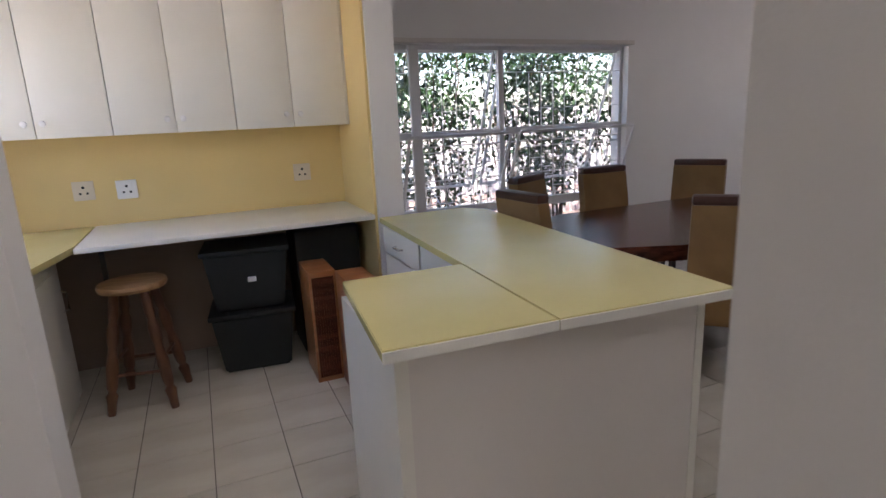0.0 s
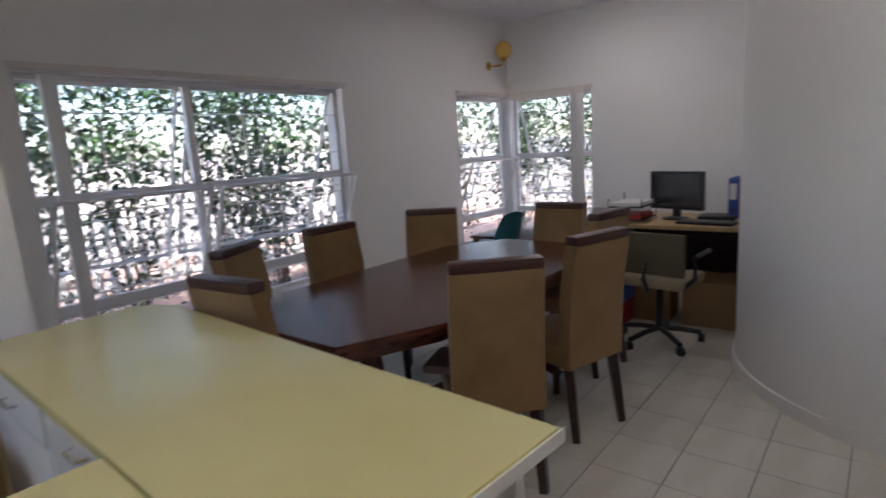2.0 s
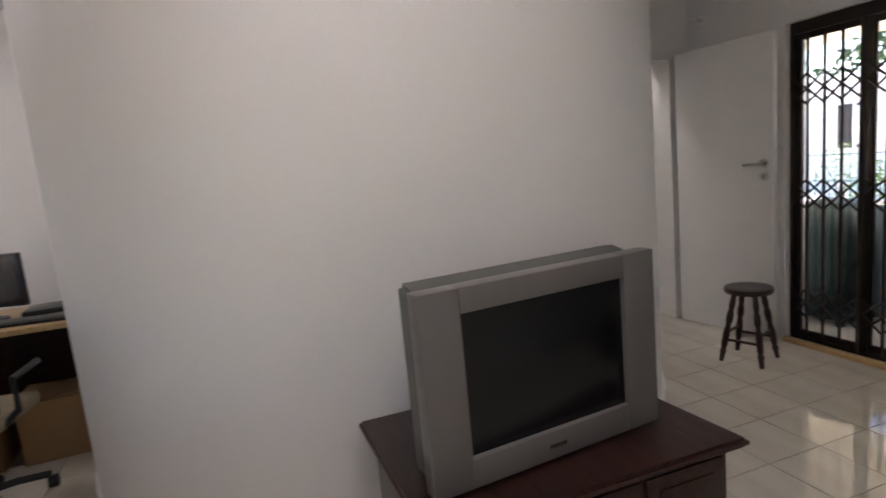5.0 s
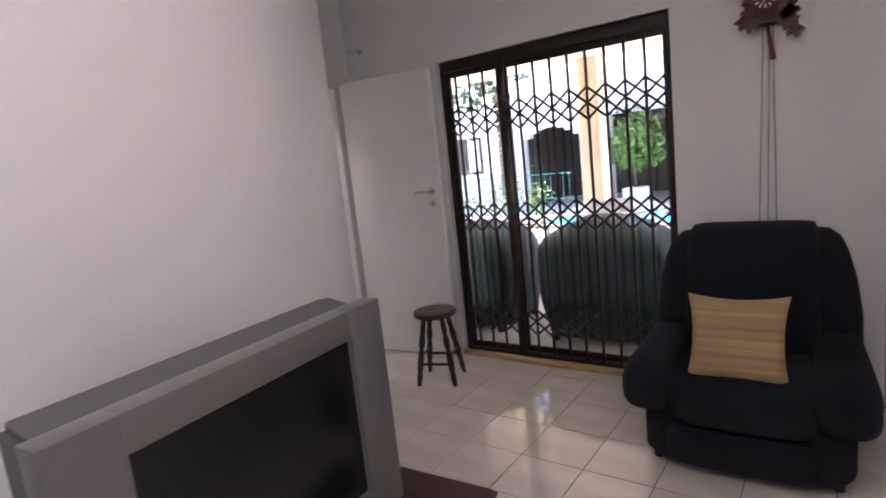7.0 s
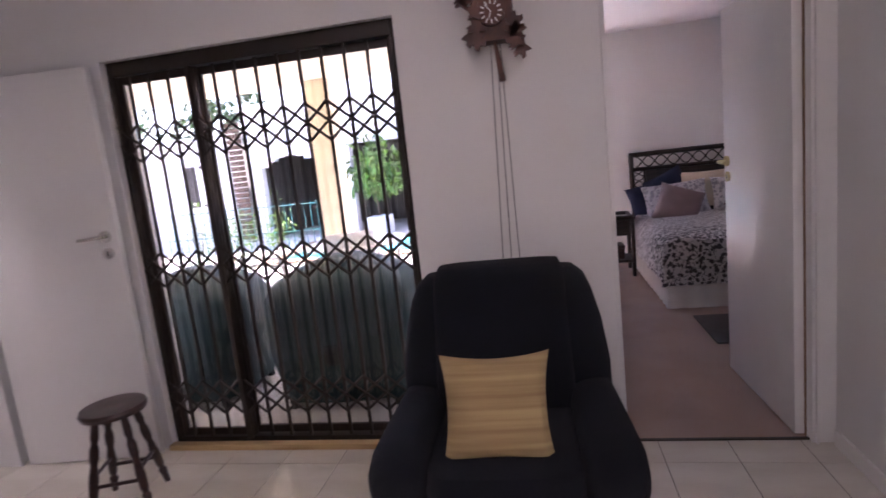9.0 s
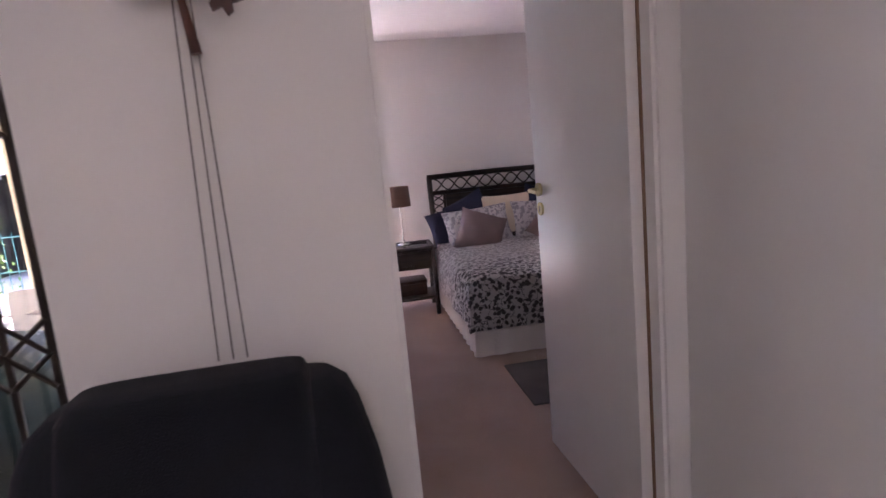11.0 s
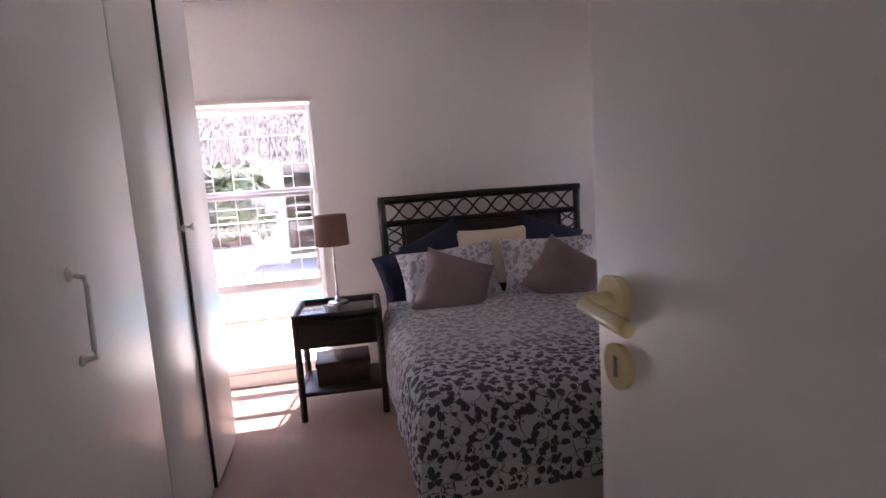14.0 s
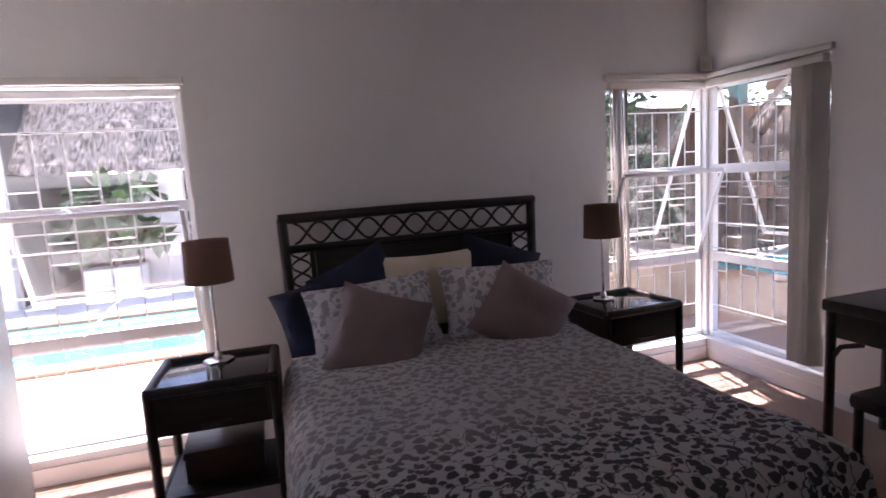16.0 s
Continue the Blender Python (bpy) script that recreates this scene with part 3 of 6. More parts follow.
door_leaf("door_bedroom", pose(0.545, -2.985, 0, 0, 0, -88), 0.815, 2.03, "white painted bedroom door standing open, ivory lever handle", IVORY, 1.225)
door_leaf("door_lobby", pose(4.45, -2.76, 0, 0, 0, 187), 0.745, 2.02, "white flush door folded open against the wall", CHROME, 1.20)
structure("door_frame_bedroom", [((0.50, -3.11, 0), (0.508, -2.905, 2.06)), ((1.298, -3.005, 0), (1.315, -2.905, 2.06)), ((0.50, -3.005, 2.04), (1.315, -2.905, 2.075))], WHITE, "white painted door frame of the bedroom", "door frame")
structure("door_frame_lobby", [((4.50, -2.0, 0), (4.73, -1.965, 2.03)), ((4.50, -2.76, 0), (4.73, -2.735, 2.03)), ((4.50, -2.76, 2.0), (4.73, -1.965, 2.045))], WHITE, "white painted door frame of the lobby", "door frame")
# Brown strip added in the hinge gap; its colour stands in for shade.
structure("door_gap_shade", [((0.5085, -3.10, 0.0), (0.524, -2.975, 2.035))], BROWNSTONE, "brown strip painted as the shade in the gap between door and frame", "door frame")
cup = thing("lobby_cupboard", pose(5.0, -2.94, 0), "tall white lobby cupboard with small knobs", "cupboard")
part("body", B((0, 0.0, 0.05), (0.85, 0.5, 2.2), 0.004), WHITE, cup)
dr = part("door", B((-0.018, 0.02, 0.08), (-0.002, 0.48, 2.18), 0.003), WHITE, cup)
part("knob", lathe(bmesh.new(), [(0.004, 0), (0.012, 0.015), (0.004, 0.025)], 12, pose(-0.02, 0.1, 1.1, 0, -90, 0)), CHROME, dr)
hook = thing("wall_hook", pose(4.36, -2.92, 2.24), "small white metal hook on the wall", "hook")
part("plate", B((-0.016, 0.0005, -0.028), (0.016, 0.006, 0.028), 0.002), CHROME, hook)
part("arm", tube(bmesh.new(), [(0, 0.005, 0.01), (0, 0.05, 0.012), (0.075, 0.055, 0.012)], 0.009), CHROME, hook)

# ---- kitchen ----
def knob(parent, x, y, z, m=None, mt=None):
    return part("knob", lathe(bmesh.new(), [(0.006, 0), (0.006, 0.012), (0.016, 0.02), (0.015, 0.03), (0.004, 0.033)], 14, Matrix.Translation((x, y, z)) @ (m or Matrix.Rotation(radians(90), 4, "X"))), mt or WHITE, parent)


doors_x = [-1.33, -0.98, -0.635, -0.325, -0.01, 0.315, 0.64]
for a, b, c in ((0, 1, 2), (2, 3, 4), (4, 5, 6)):
    u = thing("wall_cupboard", pose(0, 0, 0), "cream laminated wall cupboard with two plain doors", "cupboard", "wall cupboards over the counter")
    part("body", B((doors_x[a] + 0.002, 3.42, 1.39), (doors_x[c] - 0.002, 3.698, 2.10), 0.002), CREAMCUP, u)
    for k, (p, q) in enumerate(((a, b), (b, c))):
        d = part("door", B((doors_x[p] + 0.002, 3.40, 1.385), (doors_x[q] - 0.002, 3.418, 2.105), 0.003), CREAMCUP, u)
        knob(d, doors_x[q] - 0.04 if k == 0 else doors_x[p] + 0.04, 3.40, 1.46)
structure("cupboard_end_panel", [((0.641, 3.405, 1.385), (0.653, 3.698, 2.105))], CREAMCUP, "cream end panel beside the cupboards", "panel")
structure("cupboard_bulkhead", [((-1.45, 3.45, 2.11), (0.652, 3.698, 2.2))], YELLOW, "yellow strip above the cupboards", "bulkhead")


def socket(m, two, label):
    s = thing("wall_socket", m, label, "socket")
    part("plate", B((-0.055, -0.009, -0.055), (0.055, -0.0005, 0.055), 0.004), WHITE if two else CREAMPIL, s)
    for x, z, r in ((0, 0.02, 0.008), (-0.018, -0.015, 0.007), (0.018, -0.015, 0.007)):
        bm = bmesh.new()
        bmesh.ops.create_cone(bm, cap_ends=True, segments=10, radius1=r, radius2=r, depth=0.002, matrix=Matrix.Translation((x, -0.0105, z)) @ Matrix.Rotation(radians(90), 4, "X"))
        part("pin_hole", bm, BLACK, s)
    if two:
        part("switch", B((0.012, -0.014, 0.008), (0.03, -0.0095, 0.04), 0.002), WHITE, s)


socket(pose(-0.87, 3.70, 1.08), False, "cream wall socket plate on the yellow wall")
socket(pose(-0.65, 3.70, 1.07), True, "white switched socket on the yellow wall")
socket(pose(0.38, 3.70, 1.09), False, "cream wall socket plate near the pier")

w = thing("worktop", pose(0, 0, 0), "white laminated worktop along the back wall", "worktop")
part("slab", B((-0.845, 2.985, 0.842), (0.652, 3.698, 0.87), 0.008), WTOP, w)
w = thing("worktop", pose(0, 0, 0), "yellowish laminated worktop over the side cabinet", "worktop")
part("slab", prism(bmesh.new(), [(-1.448, 1.452), (-0.97, 1.452), (-0.94, 2.55), (-0.89, 2.81), (-0.849, 3.05), (-0.849, 3.685), (-1.448, 3.685)], 0.842, 0.872, 0.004), YTOP, w)
part("edge_strip", prism(bmesh.new(), [(-0.968, 1.452), (-0.938, 2.55), (-0.93, 2.55), (-0.96, 1.452)], 0.838, 0.8705), DARKWOOD, w)
for y0, y1 in ((1.46, 2.02), (2.02, 2.58), (2.58, 3.22)):
    u = thing("base_cabinet", pose(0, 0, 0), "cream base cabinet with a panelled door", "cabinet", "base cabinets under the side worktop")
    part("body", B((-1.445, y0 + 0.002, 0.002), (-0.992, y1 - 0.002, 0.84), 0.002), CREAMCUP, u)
    bm = B((-0.99, y0 + 0.004, 0.06), (-0.972, y1 - 0.004, 0.83), 0.003)
    d = part("door", bm, CREAMCUP, u)
    bm = bmesh.new()
    box(bm, (-0.9715, y0 + 0.07, 0.13), (-0.964, y1 - 0.07, 0.75), 0.006)
    part("raised_panel", bm, CREAMCUP, d)
    bm = tube(bmesh.new(), [(-0.971, y1 - 0.035, 0.52), (-0.947, y1 - 0.035, 0.53), (-0.947, y1 - 0.035, 0.62), (-0.971, y1 - 0.035, 0.63)], 0.005)
    part("handle", bm, CHROME, d, "chrome bow handle")
br = thing("worktop_bracket", pose(-0.78, 3.3, 0.84), "black iron bracket under the worktop", "bracket")
part("upright", B((-0.012, -0.012, -0.3), (0.012, 0.012, -0.001), 0.002), BLACK, br)

# the peninsula counter
PEN = 0.885
p = thing("worktop", pose(0, 0, 0), "pale yellow laminated peninsula worktop, long slab", "worktop")
part("slab", prism(bmesh.new(), [(0.545, 1.03), (1.125, 0.985), (1.22, 2.68), (1.12, 2.82), (0.62, 2.80), (0.58, 1.70)], PEN - 0.03, PEN, 0.003), YTOP, p)
part("edge_strip", prism(bmesh.new(), [(0.545, 1.028), (1.13, 0.983), (1.13, 0.979), (0.545, 1.024)], PEN - 0.030, PEN - 0.002), WTOP, p)
p = thing("worktop", pose(0, 0, 0), "pale yellow laminated peninsula worktop, short slab", "worktop")
part("slab", prism(bmesh.new(), [(0.08, 1.06), (0.542, 1.032), (0.572, 1.665), (0.14, 1.68)], PEN - 0.03, PEN, 0.003), YTOP, p)
part("edge_strip", prism(bmesh.new(), [(0.08, 1.057), (0.542, 1.029), (0.542, 1.025), (0.08, 1.053)], PEN - 0.030, PEN - 0.002), WTOP, p)
pc = thing("peninsula_cabinet", pose(0, 0, 0), "cream peninsula base with plain back panel", "cabinet")
part("body", prism(bmesh.new(), [(0.155, 1.10), (1.035, 1.05), (1.08, 2.78), (0.66, 2.78), (0.63, 1.62), (0.165, 1.62)], 0.0, PEN - 0.031), OFFWHITE, pc)
part("back_panel", prism(bmesh.new(), [(0.15, 1.088), (1.03, 1.036), (1.03, 1.047), (0.15, 1.099)], 0.002, PEN - 0.032), OFFWHITE, pc)
part("corner_post", prism(bmesh.new(), [(0.115, 1.085), (0.15, 1.083), (0.155, 1.62), (0.12, 1.62)], 0.002, PEN - 0.032), CREAMCUP, pc)
part("corner_post", prism(bmesh.new(), [(1.031, 1.034), (1.06, 1.033), (1.085, 1.4), (1.04, 1.4)], 0.002, PEN - 0.032), CREAMCUP, pc)
for y0, y1 in ((1.72, 2.2), (2.22, 2.74)):
    d = part("door", B((0.622, y0, 0.08), (0.628, y1, 0.70), 0.002), CREAMCUP, pc)
    dw = part("drawer", B((0.618, y0, 0.71), (0.628, y1, 0.845), 0.002), CREAMCUP, pc)
    part("handle", tube(bmesh.new(), [(0.617, (y0 + y1) / 2 - 0.05, 0.775), (0.597, (y0 + y1) / 2 - 0.04, 0.775), (0.597, (y0 + y1) / 2 + 0.04, 0.775), (0.617, (y0 + y1) / 2 + 0.05, 0.775)], 0.005), CHROME, dw)


def stool(m, h, rs, spread, seat, legm, label, thick=1.0):
    s = thing("stool", m, label, "stool")
    part("seat", lathe(bmesh.new(), [(rs * 0.6, h - 0.04), (rs * 0.96, h - 0.035), (rs, h - 0.018), (rs * 0.96, h - 0.003), (rs * 0.7, h), (rs * 0.3, h - 0.004)], 28), seat, s)
    feet = []
    for k in range(4):
        a = math.pi / 4 + k * math.pi / 2
        top, foot = Vector((rs * 0.6 * math.cos(a), rs * 0.6 * math.sin(a), h - 0.038)), Vector((spread * math.cos(a), spread * math.sin(a), 0))
        q = (top - foot).to_track_quat("Z", "Y").to_matrix().to_4x4()
        L = (top - foot).length
        prof = [(0.013, 0), (0.016, 0.1 * L), (0.02, 0.16 * L), (0.013, 0.19 * L), (0.019, 0.24 * L), (0.021, 0.4 * L), (0.014, 0.55 * L), (0.02, 0.6 * L), (0.02, 0.7 * L), (0.013, 0.76 * L), (0.018, 0.82 * L), (0.014, L)]
        part("leg", lathe(bmesh.new(), [(r_ * thick, z_) for r_, z_ in prof], 12, Matrix.Translation(foot) @ q), legm, s)
        feet.append((foot, top))
    for k, zz in ((0, 0.32), (2, 0.32), (1, 0.42), (3, 0.42)):
        (f0, t0), (f1, t1) = feet[k], feet[(k + 1) % 4]
        part("rung", rod(bmesh.new(), f0.lerp(t0, zz), f1.lerp(t1, zz), 0.009), legm, s)
    return s


stool(pose(-0.635, 3.08, 0, 0, 0, -12), 0.66, 0.165, 0.215, STOOLSEAT, STOOLLEG, "wooden bar stool with thick round seat and turned legs", 1.45)
stool(pose(3.58, -2.46, 0, 0, 0, 20), 0.47, 0.14, 0.17, DARKWOOD, DARKWOOD, "dark wooden round stool with turned legs")

b = thing("crate_stack", pose(-0.055, 3.31, 0, 0, 0, -6), "two black plastic crates stacked under the worktop", "crate")
for k, z in enumerate((0.0, 0.37)):
    bm = bmesh.new()
    lo, hi = 0.185, 0.225
    a = [bm.verts.new((x, y, z + 0.004)) for x, y in ((-lo, -lo * 0.8), (lo, -lo * 0.8), (lo, lo * 0.8), (-lo, lo * 0.8))]
    c = [bm.verts.new((x, y, z + 0.345)) for x, y in ((-hi, -hi * 0.8), (hi, -hi * 0.8), (hi, hi * 0.8), (-hi, hi * 0.8))]
    bm.faces.new(a[::-1]), bm.faces.new(c)
    for i in range(4):
        bm.faces.new((a[i], a[(i + 1) % 4], c[(i + 1) % 4], c[i]))
    bmesh.ops.bevel(bm, geom=bm.edges[:], offset=0.012, segments=2, affect="EDGES")
    cr = part("crate", bm, BINPLASTIC, b)
    part("lid", B((-hi - 0.015, -hi * 0.8 - 0.012, z + 0.338), (hi + 0.015, hi * 0.8 + 0.012, z + 0.368), 0.01), BINPLASTIC, cr)
part("label_tag", B((0.0, -0.192, 0.55), (0.045, -0.176, 0.575)), PAPER, b, "small white sticker")
b = thing("black_case", pose(0.42, 3.42, 0), "tall black case in the dark under the worktop", "case")
part("body", B((-0.2, -0.16, 0.0), (0.2, 0.2, 0.78), 0.02), BINPLASTIC, b)
for x, y, w_, d_, h_, g, lab in ((0.28, 2.955, 0.145, 0.30, 0.63, True, "wooden loudspeaker cabinet with slatted front"), (0.425, 2.62, 0.155, 0.34, 0.63, False, "wooden loudspeaker cabinet with plain side")):
    s = thing("loudspeaker", pose(x, y, 0), lab, "loudspeaker", "wooden loudspeakers by the peninsula")
    part("cabinet", B((-w_ / 2, -d_ / 2, 0), (w_ / 2, d_ / 2, h_), 0.004), ORANGEWOOD, s)
    for k in range(9):
        xx = -w_ / 2 + 0.02 + k * (w_ - 0.04) / 8
        part("slat", B((xx - 0.006, -d_ / 2 - 0.008, 0.03), (xx + 0.006, -d_ / 2 - 0.0005, h_ - 0.03), 0.002), MAHOG, s)

# ---- dining area ----
t = thing("dining_table", pose(2.52, 2.36, 0), "polished mahogany dining table with clipped corners", "table")
ol = [(-1.08, -0.34), (-0.68, -0.52), (0.68, -0.52), (1.08, -0.30), (1.08, 0.30), (0.68, 0.54), (-0.68, 0.54), (-1.08, 0.32)]
part("tabletop", prism(bmesh.new(), ol, 0.722, 0.75, 0.006), MAHOG, t)
part("apron", prism(bmesh.new(), [(x * 0.93, y * 0.9) for x, y in ol], 0.655, 0.721), MAHOG, t)
for x in (-0.6, 0.6):
    part("pedestal", lathe(bmesh.new(), [(0.09, 0.05), (0.07, 0.12), (0.045, 0.2), (0.07, 0.35), (0.05, 0.5), (0.09, 0.654)], 20, Matrix.Translation((x, 0, 0))), MAHOG, t)
    for s in (1, -1):
        part("foot", tube(bmesh.new(), [(x, s * 0.05, 0.12), (x, s * 0.2, 0.09), (x, s * 0.36, 0.028)], 0.027, 8), MAHOG, t)
part("stretcher", B((-0.55, -0.025, 0.1), (0.55, 0.025, 0.16), 0.006), MAHOG, t)

ch = thing("dining_chair", pose(0, 0, 0), "tall tan suede dining chair with dark wooden top rail", "chair", "chairs round the dining table")
W2, HT = 0.19, 1.0
bm = bmesh.new()
prof = [(-0.03, 0.36), (-0.035, 0.5), (-0.05, 0.75), (-0.085, 0.955)]
fr_, bk_ = [], []
for y, z in prof:
    wd = W2 * (1 - 0.06 * (z - 0.36))
    fr_.append([bm.verts.new((x * wd, y + 0.035, z)) for x in (-1, -0.33, 0.33, 1)])
    bk_.append([bm.verts.new((x * wd, y - 0.035, z)) for x in (-1, -0.33, 0.33, 1)])
for k in range(3):
    for i in range(3):
        bm.faces.new((fr_[k][i], fr_[k][i + 1], fr_[k + 1][i + 1], fr_[k + 1][i]))
        bm.faces.new((bk_[k][i + 1], bk_[k][i], bk_[k + 1][i], bk_[k + 1][i + 1]))
    bm.faces.new((bk_[k][0], fr_[k][0], fr_[k + 1][0], bk_[k + 1][0]))
    bm.faces.new((fr_[k][3], bk_[k][3], bk_[k + 1][3], fr_[k + 1][3]))
for i in range(3):
    bm.faces.new((bk_[0][i], bk_[0][i + 1], fr_[0][i + 1], fr_[0][i]))
    bm.faces.new((fr_[3][i], fr_[3][i + 1], bk_[3][i + 1], bk_[3][i]))
bmesh.ops.bevel(bm, geom=[e for e in bm.edges if e.calc_face_angle(0) > 0.9], offset=0.012, segments=2, affect="EDGES")
part("backrest", bm, SUEDE, ch)
bm = bmesh.new()
box(bm, (-W2 * 0.97, -0.125, 0.953), (W2 * 0.97, -0.045, 1.0), 0.016)
part("top_rail", bm, RAILWOOD, ch, "dark stained wooden top rail")
bm = box(bmesh.new(), (-W2 - 0.01, -0.06, 0.36), (W2 + 0.01, 0.40, 0.47), 0.03)
part("seat", bm, SUEDE, ch)
for x in (-1, 1):
    part("leg", rod(bmesh.new(), (x * 0.155, -0.03, 0.362), (x * 0.165, -0.08, 0), 0.032, 0.024, 4), DARKWOOD, ch)
    part("leg", rod(bmesh.new(), (x * 0.155, 0.35, 0.362), (x * 0.155, 0.36, 0), 0.032, 0.024, 4), DARKWOOD, ch)
# top-rail centres and headings
spots = [(1.95, 1.665, -45), (2.655, 1.555, -17), (3.40, 1.80, -8), (3.76, 2.30, 90), (3.28, 3.07, 122), (2.45, 3.20, 176), (1.76, 3.12, 208), (1.29, 2.43, -84)]
for k, (x, y, a) in enumerate(spots):
    m = pose(x, y, 0, 0, 0, a) @ pose(0, 0.085, 0)
    if k == 0:
        ch.matrix_basis = m
    else:
        copy_thing(ch, m)
bl = thing("folded_cloth", pose(2.05, 2.0, 0.475, 0, 0, 20), "folded pinkish cloth lying on a chair under the table", "cloth")
part("cloth", B((-0.12, -0.08, 0), (0.12, 0.08, 0.04), 0.015), TAUPE, bl)

# ---- desk corner ----
d = thing("desk", pose(4.45, 1.26, 0), "pale wooden office desk with dark end panels", "desk")
part("desktop", B((0, 0, 0.72), (0.75, 1.05, 0.75), 0.004), PINE, d)
part("side_panel", B((0.03, 0.01, 0), (0.72, 0.035, 0.719)), DARKWOOD, d)
part("side_panel", B((0.03, 1.0, 0), (0.72, 1.025, 0.719)), DARKWOOD, d)
part("modesty_panel", B((0.66, 0.036, 0.1), (0.68, 0.999, 0.719)), DARKWOOD, d)
mo = thing("monitor", pose(4.83, 1.83, 0.75, 0, 0, -20), "black flat computer monitor on the desk", "monitor")
part("housing", B((-0.012, -0.235, 0.075), (0.03, 0.235, 0.375), 0.008), BLACK, mo)
part("screen", B((-0.0145, -0.22, 0.10), (-0.0125, 0.22, 0.36)), SCREEN, mo)
part("neck", B((0.0, -0.03, 0.015), (0.03, 0.03, 0.09), 0.005), BLACK, mo)
part("foot", lathe(bmesh.new(), [(0.1, 0), (0.1, 0.008), (0.04, 0.02)], 24), BLACK, mo)
k = thing("keyboard", pose(4.60, 1.55, 0.75, 0, 0, -8), "black keyboard on the desk", "keyboard")
part("case", B((-0.07, -0.2, 0), (0.07, 0.2, 0.018), 0.005), BLACK, k)
part("keys", B((-0.058, -0.185, 0.0185), (0.058, 0.185, 0.024), 0.002), DARKPLASTIC, k)
lp = thing("black_folder", pose(4.72, 1.52, 0.7505, 0, 0, 4), "black folder lying on the desk", "folder")
part("cover", B((0.06, -0.13, 0), (0.3, 0.13, 0.03), 0.004), BLACK, lp)
for i, (mt, c) in enumerate(((BLUEP, "blue"), (REDP, "red"), (ORANGEP, "orange"))):
    f = thing("lever_arch_file", pose(4.88, 1.43 - 0.075 * i, 0.75), c + " lever arch file standing on the desk", "file", "files on the desk")
    part("cover", B((0, -0.034, 0), (0.28, 0.034, 0.31 - 0.01 * i + (0.035 if i == 2 else 0)), 0.004), mt, f)
    part("spine_label", B((-0.0015, -0.024, 0.15), (-0.0003, 0.024, 0.27)), PAPER, f)
    part("finger_ring", lathe(bmesh.new(), [(0.012, 0), (0.012, 0.001)], 14, pose(-0.0003, 0, 0.07, 0, -90, 0)), BLACK, f)
tr = thing("letter_tray", pose(4.70, 2.13, 0.75), "wire letter trays stacked with papers", "tray")
for i in range(2):
    z = 0.02 + i * 0.1
    bm = bmesh.new()
    for y in (-0.13, 0.13):
        rod(bm, (-0.17, y, z), (0.17, y, z), 0.005, seg=6)
        rod(bm, (-0.17, y, z), (-0.17, y, z + 0.07), 0.005, seg=6)
        rod(bm, (0.17, y, z - 0.02), (0.17, y, z + 0.09), 0.005, seg=6)
    for x in np.linspace(-0.17, 0.17, 8):
        rod(bm, (x, -0.13, z), (x, 0.13, z), 0.004, seg=6)
    ty = part("tier", bm, BLACK, tr)
    part("paper", B((-0.15, -0.115, z + 0.006), (0.15, 0.115, z + 0.035), 0.003), PAPER if i else REDP, ty)
st = thing("side_table", pose(5.0, 2.32, 0), "reddish wooden table beside the desk under the window", "table")
part("tabletop", B((-0.3, 0, 0.68), (0.75, 0.6, 0.71), 0.005), MAHOG, st)
for x in (-0.26, 0.7):
    for y in (0.04, 0.56):
        part("leg", B((x - 0.025, y - 0.025, 0), (x + 0.025, y + 0.025, 0.679), 0.003), MAHOG, st)
st = thing("window_bench", pose(5.2, 3.2, 0), "low reddish wooden table in the window corner", "table")
part("tabletop", B((-0.25, 0, 0.46), (0.8, 0.75, 0.49), 0.005), MAHOG, st)
for x in (-0.21, 0.75):
    for y in (0.04, 0.7):
        part("leg", B((x - 0.025, y - 0.025, 0), (x + 0.025, y + 0.025, 0.459), 0.003), MAHOG, st)
sc = thing("shell_chair", pose(4.39, 3.28, 0, 0, 0, 70), "teal plastic shell chair near the window", "chair")
bm = bmesh.new()
n = 12
grid = []
for i in range(n + 1):
    row = []
    for j in range(n + 1):
        a, v = (i / n - 0.5) * 2.0, j / n
        r = 0.21
        row.append(bm.verts.new((r * math.sin(a) * (0.75 + 0.25 * math.sin(v * 3.1)), -0.16 - 0.14 * v + 0.17 * (1 - math.cos(a)), 0.44 + 0.36 * v * (1 - 0.12 * abs(a) ** 2))))
    grid.append(row)
for i in range(n):
    for j in range(n):
        bm.faces.new((grid[i][j], grid[i + 1][j], grid[i + 1][j + 1], grid[i][j + 1]))
bmesh.ops.solidify(bm, geom=bm.faces[:], thickness=0.012)
part("backrest", bm, TEALSHELL, sc)
part("seat", box(bmesh.new(), (-0.2, -0.18, 0.42), (0.2, 0.2, 0.445), 0.012), TEALSHELL, sc)
for x in (-0.17, 0.17):
    for y in (-0.14, 0.16):
        part("leg", rod(bmesh.new(), (x * 0.8, y * 0.8, 0.42), (x, y, 0), 0.01), CHROME, sc)
oc = thing("office_chair", pose(4.02, 1.70, 0, 0, 0, -8), "swivel office chair with olive back and beige seat", "office chair")
part("backrest", box(bmesh.new(), (-0.205, -0.25, 0.52), (-0.165, 0.25, 0.80), 0.035), CHAIRFAB, oc)
part("seat", box(bmesh.new(), (-0.18, -0.22, 0.42), (0.22, 0.22, 0.49), 0.03), CHAIRSEAT, oc)
part("back_support", tube(bmesh.new(), [(-0.2, 0, 0.6), (-0.235, 0, 0.5), (-0.18, 0, 0.41), (0, 0, 0.405)], 0.016), BLACK, oc)
